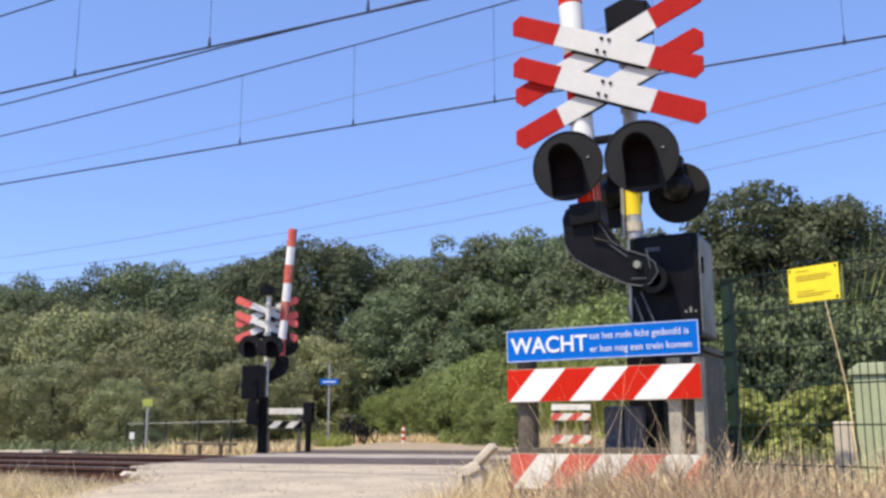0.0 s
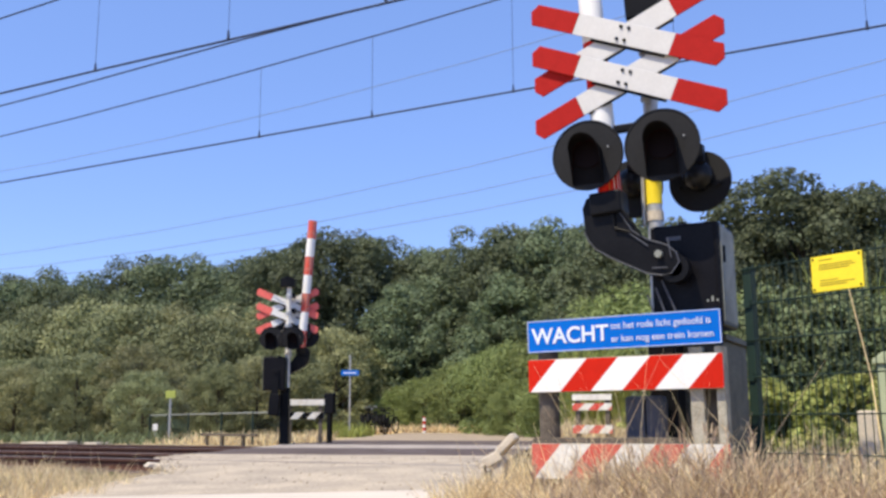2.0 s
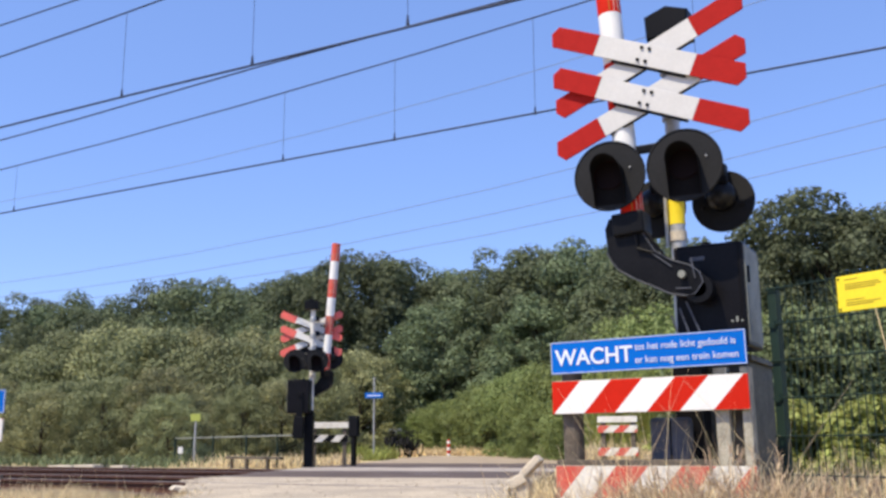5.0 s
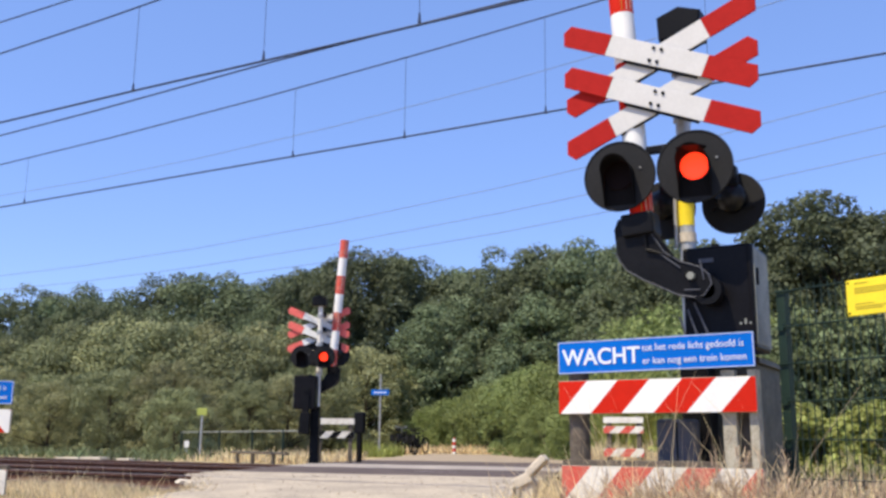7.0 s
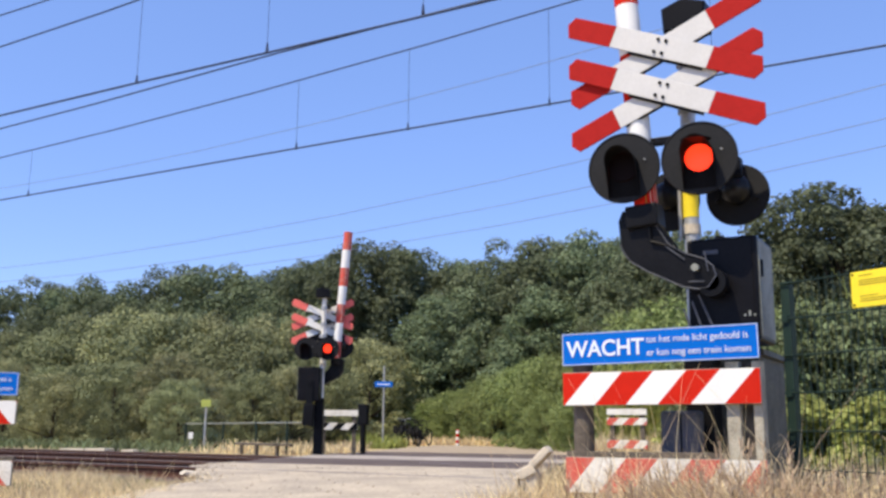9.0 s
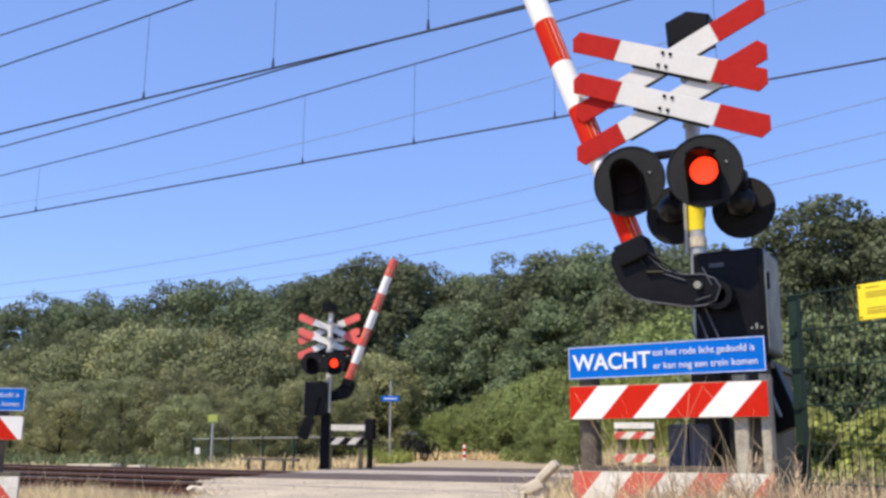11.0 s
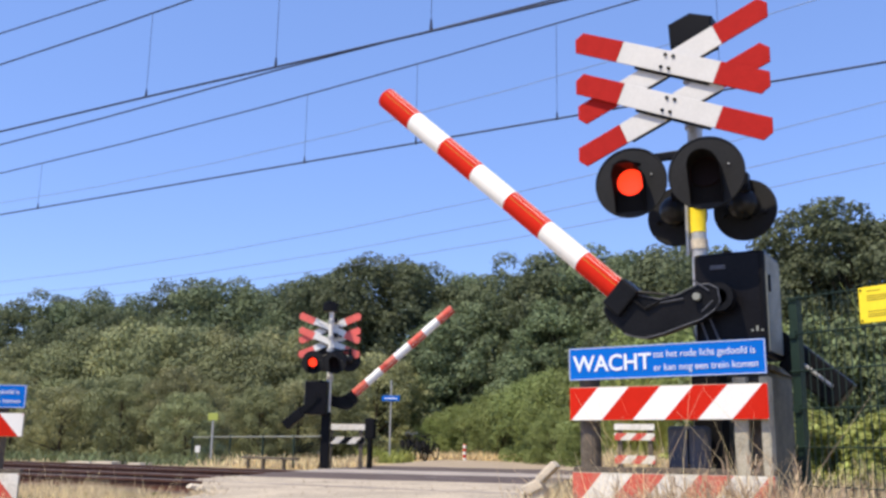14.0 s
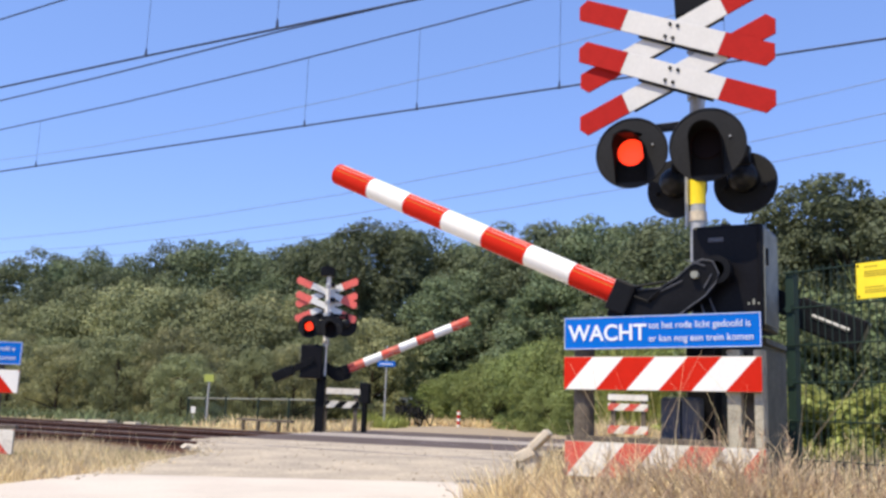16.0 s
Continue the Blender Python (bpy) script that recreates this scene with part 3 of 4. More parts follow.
def guard(m, lean, first, label, mirror=False):
    t = thing("guard_rail", label, "guard rail", m, "guard boards beside the road")
    W = 1.155
    for x0, x1, mat in ((0.16, 0.28, WOOD), (0.87, 0.99, WOOD)) if mirror else ((0.03, 0.15, WOOD), (0.955, 1.03, WOOD_PALE), (1.10, 1.15, WOOD_PALE)):
        bm = rod((x0 + 0.06, 0.10, -0.1), (x0 + 0.06, 0.10, 1.02), 0.062, seg=14) if mat is WOOD else box(x0, x1, 0.035, 0.14, -0.1, 1.0, 0.006)
        part("post", bm, mat, t, "weathered wooden post")
    # darker strip between the pale posts, drawn for the shadow on one wide post
    if not mirror:
        part("post_back", box(1.03, 1.10, 0.11, 0.16, -0.1, 1.0, 0.004), WOOD, t)
    striped_board(t, "upper_board", 0.0, W, 0.765, 0.96, 0.0, lean, RED, WHITE, first)
    striped_board(t, "lower_board", 0.01, W + 0.01, 0.265, 0.468, 0.0, lean, RED_FADED, WHITE_DIRTY, first)
    part("capping", box(0.0, W, 0.04, 0.12, 0.468, 0.5, 0.004), WOOD, t)
    s = part("warning_sign", box(0.0, W, -0.004, 0.012, 1.0, 1.192, 0.006), BLUE, t, "blue warning sign with white lettering", Matrix.Translation((0, 0, 1.1)) @ pose(0, 0, 0, 0, -0.1 if mirror else -0.5, 0) @ Matrix.Translation((0, 0, -1.1)))
    for x0, x1, z0, z1 in ((0.003, W - 0.003, 1.1855, 1.189), (0.003, W - 0.003, 1.003, 1.0065), (0.003, 0.0065, 1.0065, 1.1855), (W - 0.0065, W - 0.003, 1.0065, 1.1855)):
        part("sign_border", box(x0, x1, -0.0065, -0.003, z0, z1), TEXT_WHITE, s)
    text("headline", "WACHT", 0.132, TEXT_WHITE, s, pose(0.032, -0.0075, 1.052, 90, 0, 0), 0.97, 0.0024)
    text("small_line", "tot het rode licht gedoofd is", 0.056, TEXT_WHITE, s, pose(0.525, -0.0075, 1.115, 90, 0, 0), 0.90)
    text("small_line", "er kan nog een trein komen", 0.056, TEXT_WHITE, s, pose(0.525, -0.0075, 1.04, 90, 0, 0), 0.93)
    return t


crossing_signal(pose(-1.56, 5.72, 0.0), 2.415, 0.0725, "R", "level crossing signal with red lamps, double saltire and boom")
crossing_signal(pose(-11.843, 15.453, 0.0, 0, 0, 207) @ Matrix.Scale(1.05, 4), 2.53, 0.080, "R2", "level crossing signal beyond the tracks with boom and saltire", 0.05, WHITE, CROSS_GLARE_RED, 0.12, 0.05, 0.212)
guard(pose(-2.286, 5.35, 0.0, 0, -0.3, 0), 0.17, 0.013, "wooden guard with striped boards and blue warning sign")
guard(pose(-8.111, 4.537, -0.135, 0, 0, 35), -0.17, -0.01, "wooden guard with striped boards by the road edge", True)


# ---- trees and shrubs ----
def leaf_cloud(rng, lobes, count, size, flat=0.35):
    """Leaf sprigs on the skins of many lobes: verts and faces of small bent leaves, each an island."""
    c = np.array([l[:3] for l in lobes])
    r = np.array([l[3] for l in lobes])
    pick = rng.choice(len(lobes), count, p=r ** 2 / (r ** 2).sum())
    d = rng.normal(size=(count, 3))
    d /= np.linalg.norm(d, axis=1)[:, None]
    d[:, 2] = np.where(d[:, 2] < -0.35, -d[:, 2], d[:, 2])
    p = c[pick] + d * (r[pick] * (0.5 + 0.68 * rng.random(count) ** 0.7))[:, None]
    nrm = d + rng.normal(size=(count, 3)) * 0.42
    nrm /= np.linalg.norm(nrm, axis=1)[:, None]
    a = np.cross(nrm, rng.normal(size=(count, 3)))
    a /= np.linalg.norm(a, axis=1)[:, None]
    b = np.cross(nrm, a)
    s = size * (0.55 + 0.9 * rng.random(count))[:, None]
    bend = nrm * s * 0.25
    v = np.stack([p - a * s * 0.9, p - b * s * 0.5 + bend, p + a * s * 0.9, p + b * s * 0.5 + bend * 0.6], axis=1).reshape(-1, 3)
    i = np.arange(count)[:, None] * 4
    f = np.concatenate([i + np.array([[0, 1, 2]]), i + np.array([[0, 2, 3]])]).tolist()
    return v.tolist(), f


def make_tree(seed, height, radius, count, leaf, mat, label, low=0.22, name="tree", lobes_n=115):
    rng = np.random.default_rng(seed)
    t = thing(name, label, name, pose(0, 0, -60), "trees of the wood" if name == "tree" else "shrubs by the road")
    lobes = []
    for k in range(lobes_n):
        u = (k + 0.5) / lobes_n
        z = height * (low + (0.93 - low) * u)
        env = radius * math.sin(math.pi * min(1.0, (0.10 + 0.9 * (1 - (u - 0.35) ** 2 * 1.5)) * 0.5)) * (1.0 if u < 0.55 else math.sqrt(max(0.05, 1 - ((u - 0.55) / 0.5) ** 2)))
        ang = k * 2.39996 + rng.normal() * 0.4
        rad = env * (0.35 + 0.60 * rng.random() ** 0.6)
        lobes.append((rad * math.cos(ang), rad * math.sin(ang), z - 0.1 * radius + max(-1.6, min(1.1, rng.normal())) * 0.04 * height, radius * (0.09 + 0.17 * rng.random())))
    bm = rod((0, 0, -0.3), (0.1, 0.05, height * 0.45), height * 0.022, height * 0.013, seg=10)
    rod((0.1, 0.05, height * 0.44), (0.0, 0.1, height * 0.85), height * 0.013, height * 0.004, seg=8, bm=bm)
    for l in lobes[::8]:
        z0 = max(0.12 * height, l[2] - radius * 0.5)
        rod((0.05, 0.05, min(z0, height * 0.7)), (l[0] * 0.85, l[1] * 0.85, l[2]), height * 0.008, height * 0.002, seg=6, bm=bm)
    part("trunk", bm, BARK, t, "branching brown trunk and limbs")
    v, f = leaf_cloud(rng, lobes, count, leaf)
    top = sorted(q[2] for q in v)[-len(v) // 200]
    v = [(q[0], q[1], q[2] * height / top) for q in v]
    crown = raw("crown", v, f, mat, t)
    tagged(crown, "uneven leafy crown")
    return t


def plant(models, places, rng, spread=0.25):
    for k, (x, y, top) in enumerate(places):
        src, h = models[int(rng.integers(len(models)))]
        s = (top + 0.1) / h
        w = s * (1 + spread * (rng.random() - 0.3))
        copy_thing(src, pose(x, y, -0.05, 0, 0, 360 * rng.random()) @ Matrix.Diagonal((w, w, s, 1)))


def drop(models):
    for src, h in models:
        for o in (*src.children_recursive, src):
            bpy.data.objects.remove(o)


def build_woods():
    rng = np.random.default_rng(5)
    oaks = [(make_tree(10 + k, 10.0, 3.6, 22000, 0.105, m, lab), 10.0) for k, (m, lab) in enumerate((
        (LEAF, "dark green broad-leaved tree at the wood's edge"), (LEAF, "tall dark green oak in full leaf"), (LEAF, "dark tree thinning at its top"), (LEAF, "dense dark tree with a rounded crown")))]
    willows = [(make_tree(30 + k, 6.0, 3.0, 18000, 0.08, (LEAF_WILLOW, LEAF_WILLOW, LEAF_OLIVE)[k], ("grey-green willow shrub with drooping twigs", "sunlit grey-green willow shrub", "darker olive shrub among the willows")[k], 0.06, "shrub"), 6.0) for k in range(3)]
    bushes = [(make_tree(50 + k, 4.0, 2.3, 15000, 0.066, LEAF_BRIGHT, "bright green sunlit shrub beside the path", 0.04, "shrub"), 4.0) for k in range(3)]
    thickets = [(make_tree(90 + k, 6.0, 3.4, 11000, 0.12, LEAF, "dark undergrowth at the foot of the wood", 0.03, "shrub"), 6.0) for k in range(2)]
    hedges = [(make_tree(70 + k, 2.8, 1.2, 6000, 0.06, HEDGE, "dark green hedge shrub behind the fence", 0.05, "shrub"), 2.8) for k in range(2)]
    plant(oaks, [(-68.2, 50, 12.2), (-66.7, 52, 11.9), (-59.2, 49, 11.5), (-58.4, 52, 11.5), (-52.0, 50, 12.0), (-44.8, 47, 11.4), (-48.7, 54, 11.6), (-47.7, 56, 11.6),
                 (-42.1, 52, 11.9), (-35.9, 47, 11.5), (-31.8, 46, 11.6), (-29.9, 48, 11.3), (-29.9, 52, 11.1), (-26.6, 50, 10.4), (-22.9, 47, 10.7), (-20.2, 46, 10.6),
                 (-20.4, 50, 11.0), (-17.1, 45, 10.4), (-16.4, 47, 9.8), (-13.6, 41, 9.3), (-12.0, 40, 9.0), (-10.4, 38, 8.3), (-8.3, 36, 7.3), (-6.6, 33, 7.2), (-5.0, 31, 7.8),
                 (-3.8, 30, 7.8), (-2.6, 31, 7.3), (-1.6, 33, 6.6), (-0.9, 31, 6.2), (-0.2, 30, 5.9), (-25.0, 44, 8.0), (-37.5, 45, 8.5), (-33.8, 43, 7.5), (-53, 45, 9.0), (-61, 46, 9.0), (-14.5, 42, 7.5), (-19.0, 43, 7.5)], rng, 0.3)
    plant(willows, [(-49 + 2.1 * k, 23.5 + 0.9 * (k % 3), 2.2 + 0.35 * (k % 4)) for k in range(13)] + [(-48.7, 36, 6.0), (-47.2, 37, 6.2), (-43.3, 36, 6.6), (-41.4, 37, 7.0), (-37.4, 36, 6.4), (-37.0, 38, 6.6), (-31.6, 35, 5.4), (-32.1, 38, 6.3), (-38.1, 31, 3.5),
                    (-34.0, 30, 3.5), (-32.3, 31, 3.3), (-28.7, 30, 3.0), (-25.9, 29.5, 2.8), (-25.2, 31, 3.1), (-26.1, 34, 4.1), (-27.5, 40, 5.1), (-41.5, 32, 3.6), (-45.0, 33, 3.8)], rng, 0.35)
    plant(bushes, [(-24.6, 41, 2.0), (-22.4, 40, 2.6), (-19.6, 38, 3.1), (-15.9, 34, 3.3), (-13.6, 32, 3.3), (-11.4, 30, 3.8), (-9.3, 28, 4.1), (-7.5, 26, 4.2), (-6.0, 24, 3.7), (-5.0, 23, 3.5),
                   (-14.6, 33, 1.6), (-12.9, 29, 1.8), (-10.6, 27, 2.0), (-8.4, 25, 2.2), (-6.8, 23, 2.4), (-4.0, 22, 3.0), (-16.6, 35.5, 1.8)], rng, 0.3)
    weeds = [(make_tree(110, 1.2, 0.8, 4000, 0.05, LEAF_YELLOW, "yellow-green nettles and weeds behind the fence", 0.03, "shrub", 40), 1.2)]
    plant(weeds, [(-4.2 + 0.6 * k, 15.9 + 0.25 * (k % 2), 1.0 + 0.12 * (k % 3)) for k in range(8)], rng, 0.4)
    plant(hedges, [(-3.9, 18.4, 2.6), (-3.4, 18, 2.7), (-2.8, 17.6, 2.8), (-2.3, 18, 2.8), (-1.7, 17.5, 2.7), (-1.2, 18, 2.7), (-0.6, 17.2, 2.6), (0.0, 17.4, 2.6), (-4.6, 18.8, 2.4), (0.6, 17.2, 2.6)], rng, 0.3)
    plant(thickets, [(-72 + 3.4 * k, 50.5 + 2.5 * (k % 2), 5.5 + 0.6 * (k % 3)) for k in range(13)] + [(-29 + 2.6 * k, 49.5 - 1.1 * k + 1.5 * (k % 2), 5.0) for k in range(11)], rng, 0.4)
    drop(weeds + thickets + oaks + willows + bushes + hedges)


# ---- grass ----
def blades(name, label, mat, rng, spots, lean=0.35, width=0.004):
    """Bent grass stalks as one stuff object. spots: arrays of x, y, z, height."""
    x, y, z, h = spots
    n = len(x)
    ang = rng.random(n) * 2 * np.pi
    out = h * lean * (0.2 + rng.random(n))
    face = rng.random(n) * np.pi
    w = width * (0.6 + 0.8 * rng.random(n))
    base = np.stack([x, y, z], 1)
    d = np.stack([np.cos(ang), np.sin(ang), np.zeros(n)], 1)
    s = np.stack([np.cos(face), np.sin(face), np.zeros(n)], 1) * w[:, None]
    up = np.array([0, 0, 1.0])
    p1 = base + up * (h * 0.5)[:, None] + d * (out * 0.25)[:, None]
    p2 = base + up * (h * 0.92)[:, None] + d * out[:, None]
    v = np.stack([base - s, base + s, p1 + s * 0.8, p1 - s * 0.8, p2 + s * 0.3, p2 - s * 0.3], 1).reshape(-1, 3)
    i = np.arange(n)[:, None] * 6
    f = np.concatenate([i + np.array([[0, 1, 2, 3]]), i + np.array([[3, 2, 4, 5]])]).tolist()
    return tagged(raw(name, v.tolist(), f, mat), label, "grass", kind="stuff")


def seed_heads(name, label, mat, rng, spots):
    """Stalks with feathery heads: each head a cluster of short slanting spikelets."""
    x, y, z, h = spots
    bx, by, bz, bh = [], [], [], []
    for a, b, c, d in zip(x, y, z, h):
        for k in range(14):
            u = rng.random()
            bx.append(a + rng.normal() * 0.006)
            by.append(b + rng.normal() * 0.006)
            bz.append(c + d * (0.72 + 0.26 * u))
            bh.append(0.05 + 0.03 * rng.random())
    return blades(name, label, mat, rng, tuple(np.array(q) for q in (bx, by, bz, bh)), 0.6, 0.003)


def area(rng, n, x0, x1, y0, y1, hmin, hmax, zbase=0.0, keep=None):
    x, y = x0 + (x1 - x0) * rng.random(n), y0 + (y1 - y0) * rng.random(n)
    patch = np.array([noise.noise((a * 1.6, b * 1.6, 5)) for a, b in zip(x, y)])
    h = (hmin + (hmax - hmin) * rng.random(n) ** 1.6) * (0.85 + 0.6 * patch)
    ok = np.ones(n, bool) if keep is None else keep(x, y)
    return x[ok], y[ok], np.full(ok.sum(), zbase - 0.03), np.maximum(0.05, h[ok])


def build_grass():
    rng = np.random.default_rng(11)
    right = lambda x, y: x > -1.0 - 0.36 * y + 0.25
    left = lambda x, y: x < -3.9 - 0.42 * y + 0.25 * np.sin(y * 5.3) * np.sin(y * 2.1)
    blades("grass", "tangle of brown dead grass before the fence", STRAW_BROWN, rng, area(rng, 15000, -1.75, 0.2, 3.9, 5.3, 0.10, 0.50), 0.7, 0.0035)
    blades("grass", "pale bleached grass among the brown", STRAW, rng, area(rng, 5000, -1.75, 0.2, 4.1, 5.3, 0.15, 0.5), 0.8, 0.003)
    blades("grass", "dry straw-coloured grass round the guard boards", STRAW, rng, area(rng, 12000, -2.95, -1.2, 4.2, 5.3, 0.08, 0.40, 0, right), 0.5, 0.0035)
    blades("grass", "tall withered grass behind the guard boards", STRAW, rng, area(rng, 9000, -3.6, -0.2, 5.6, 8.0, 0.15, 0.62, 0, right), 0.5, 0.004)
    blades("grass", "golden dry grass on the road verge", STRAW, rng, area(rng, 36000, -11.5, -6.0, 4.6, 7.7, 0.06, 0.27, -0.02, left), 0.5, 0.003)
    blades("grass", "tall pale wisps of dry grass on the verge", STRAW, rng, area(rng, 260, -10.5, -6.3, 5.2, 7.4, 0.3, 0.5, -0.02, left), 0.4, 0.0025)
    blades("grass", "green weeds at the road edge", GRASS_GREEN, rng, area(rng, 1800, -8.6, -6.9, 6.0, 8.0, 0.04, 0.14, 0.0, left), 0.8, 0.008)
    blades("grass", "dry grass beyond the tracks", STRAW, rng, area(rng, 9000, -9.0, -4.0, 16.5, 26.0, 0.2, 0.7, 0.08, right), 0.5, 0.012)
    blades("grass", "dry grass beside the far road", STRAW, rng, area(rng, 4000, -17.0, -12.5, 16.8, 22.0, 0.1, 0.45, 0.06, lambda x, y: x < -5.1 - 0.45 * y), 0.5, 0.014)
    blades("grass", "straw on the bank behind the bicycles", STRAW, rng, area(rng, 7000, -22.5, -13.0, 34.6, 37.5, 0.15, 0.5, 0.1), 0.5, 0.025)
    blades("grass", "straw round the kerb stones", STRAW, rng, area(rng, 1500, -3.05, -2.55, 5.4, 6.05, 0.1, 0.42), 0.6, 0.004)
    blades("grass", "straw tufts against the lower board", STRAW, rng, area(rng, 3800, -2.5, -1.0, 4.7, 5.3, 0.2, 0.5), 0.6, 0.003)
    blades("grass", "low olive undergrowth along the far track", HEDGE, rng, area(rng, 9000, -45.0, -17.0, 16.6, 21.5, 0.1, 0.4, 0.03), 0.7, 0.03)
    blades("grass", "sunlit weeds round the sign post", LEAF_YELLOW, rng, area(rng, 1200, -19.0, -17.4, 26.4, 27.6, 0.25, 0.6, 0.1), 0.5, 0.02)
    blades("grass", "tall sunlit reeds beyond the hedge", LEAF_YELLOW, rng, area(rng, 3600, -4.6, 0.8, 21.0, 22.6, 2.0, 3.8, 0.1), 0.4, 0.018)
    blades("grass", "sunlit reeds at the edge of the shrubs", LEAF_YELLOW, rng, area(rng, 2600, -8.2, -4.8, 21.4, 22.6, 1.5, 2.9, 0.1), 0.5, 0.015)
    tall = area(rng, 70, -2.4, -0.2, 4.5, 5.25, 0.5, 0.95)
    blades("grass", "single tall seeding grass stalks", STRAW, rng, tall, 0.45, 0.0022)
    tall2 = area(rng, 34, -2.2, -1.1, 5.0, 5.3, 0.75, 1.2)
    blades("grass", "single tall seeding grass stalks", STRAW, rng, tall2, 0.35, 0.002)
    blades("grass", "long bent stalks of bleached grass before the fence", STRAW, rng, area(rng, 700, -1.9, 0.2, 4.2, 5.3, 0.35, 0.68), 0.9, 0.0017)
    blades("grass", "pale straw tuft between the road and the guard", STRAW, rng, area(rng, 7000, -3.2, -2.25, 4.9, 6.6, 0.12, 0.5, 0, right), 0.6, 0.0032)
    seed_heads("grass", "feathery heads of tall dry grass", STRAW_BROWN, rng, area(rng, 260, -1.9, 0.1, 4.2, 5.2, 0.25, 0.55))


# ---- fence, cabinets and the rest on the near side ----
def build_fence():
    turn = -28.1
    t = thing("mesh_fence", "dark green welded mesh fence on square posts", "fence", pose(-1.052, 5.7, 0, 0, 0, turn))
    for x in (0.0, 2.5):
        post = part("post", box(x - 0.03, x + 0.03, 0.0, 0.045, -0.2, 1.462, 0.004), GREEN_FENCE, t)
        part("cap", box(x - 0.033, x + 0.033, -0.003, 0.048, 1.462, 1.477, 0.003), GREEN_FENCE, post)
        for z in (0.42, 0.84, 1.26):
            part("clip", box(x - 0.02, x + 0.02, -0.015, 0.002, z - 0.02, z + 0.02), GREEN_FENCE, post)
    for k in range(1, 55):
        x = 0.045 * k + 0.01
        part("wire", rod((x, -0.006, 0.03), (x, -0.006, 1.492), 0.003, seg=6), GREEN_FENCE, t)
    for z in (0.21, 0.42, 0.63, 0.84, 1.05, 1.26, 1.465):
        for y in (-0.012, 0.0):
            part("cross_wire", rod((-0.03, y, z), (2.5, y, z), 0.004, seg=6), GREEN_FENCE, t)
    s = thing("notice_board", "yellow plastic notice with dark print on the fence", "sign", pose(-0.666, 5.475, 1.275, 0, 0, turn))
    plate = part("plate", box(0, 0.305, -0.004, 0.004, 0, 0.193, 0.003), YELLOW, s)
    for x0, x1, z in ((0.05, 0.13, 0.168), (0.05, 0.25, 0.142), (0.05, 0.265, 0.130), (0.05, 0.23, 0.118), (0.05, 0.16, 0.058), (0.05, 0.255, 0.043), (0.05, 0.21, 0.031)):
        part("print", box(x0, x1, -0.0055, -0.0035, z, z + 0.0045), TEXT_DARK, plate)
    for x in (0.015, 0.29):
        for z in (0.015, 0.178):
            part("screw", rod((x, -0.008, z), (x, -0.003, z), 0.006, seg=8), BLACK, plate)
    stalk = thing("dry_stalk", "single pale dead stalk leaning on the fence", "plant", pose(-0.40, 5.33, 0))
    bm = rod((0.06, -0.02, -0.03), (0.02, 0.0, 0.5), 0.006, 0.005, seg=6)
    rod((0.02, 0.0, 0.5), (0.0, 0.01, 0.806), 0.005, 0.0045, seg=6, bm=bm)
    part("stem", bm, STRAW, stalk)
    part("stem_top", rod((0.0, 0.01, 0.806), (-0.08, 0.045, 1.29), 0.0045, 0.003, seg=6), STRAW, stalk)


def build_cabinets():
    c = thing("relay_cabinet", "weathered grey steel cabinet beside the barrier motor", "cabinet", pose(-1.25, 5.92, 0))
    part("body", box(-0.32, 0.0, 0.0, 0.7, -0.05, 1.08, 0.012), RELAY_SHADED, c)
    part("lid", slab([(-0.35, 1.08), (0.025, 1.08), (0.02, 1.115), (-0.16, 1.135), (-0.345, 1.115)], -0.02, 0.72, 0.004), RELAY_SHADED, c)
    part("door", box(0.0, 0.008, 0.05, 0.65, 0.1, 1.03, 0.004), RELAY_SHADED, c)
    part("lock", rod((0.008, 0.6, 0.55), (0.025, 0.6, 0.55), 0.018, seg=10), BLACK, c)
    g = thing("junction_box", "small blue-grey junction box on a post", "box", pose(-1.76, 5.53, 0))
    part("body", box(0.0, 0.235, 0.0, 0.1, 0.44, 0.74, 0.02), GREY_BOX, g)
    part("seam", box(0.12, 0.13, -0.003, 0.002, 0.46, 0.72), BLACK, g)
    part("leg", box(0.09, 0.15, 0.02, 0.08, -0.05, 0.45, 0.005), BLACK, g)
    k = thing("utility_cabinet", "pale green plastic utility cabinet behind the fence", "cabinet", pose(-0.50, 7.1, 0))
    part("body", box(0.0, 0.75, 0.0, 0.35, -0.05, 0.97, 0.02), CABINET_GREEN, k)
    part("roof", slab([(-0.02, 0.97), (0.77, 0.97), (0.77, 1.0), (0.70, 1.05), (0.05, 1.05), (-0.02, 1.0)], -0.02, 0.37, 0.006), CABINET_GREEN, k)
    for x in (0.08, 0.25, 0.42, 0.58):
        part("rib", box(x, x + 0.012, -0.006, 0.0, 0.08, 0.92), CABINET_GREEN, k)
    b = thing("concrete_block", "low grey concrete block beside the cabinet", "block", pose(-0.63, 7.0, 0))
    part("body", box(0.0, 0.12, 0.0, 0.3, -0.05, 0.66, 0.012), KERB, b)
    for m, (w, d, h) in ((pose(-2.83, 6.05, -0.02, 0, 3, 10), (0.085, 0.11, 0.37)), (pose(-2.90, 6.02, 0.315, 0, 62, 8), (0.075, 0.11, 0.13)), (pose(-2.81, 6.03, 0.385, 0, 46, 6), (0.055, 0.10, 0.17)), (pose(-2.905, 6.03, -0.02, 0, -4, 6), (0.03, 0.07, 0.33))):
        ks = thing("kerb_stone", "whitewashed broken concrete kerb stone in the verge", "kerb stone", m, "kerb stones at the road edge")
        part("stone", box(-w / 2, w / 2, -d / 2, d / 2, 0, h, 0.012), KERB, ks)


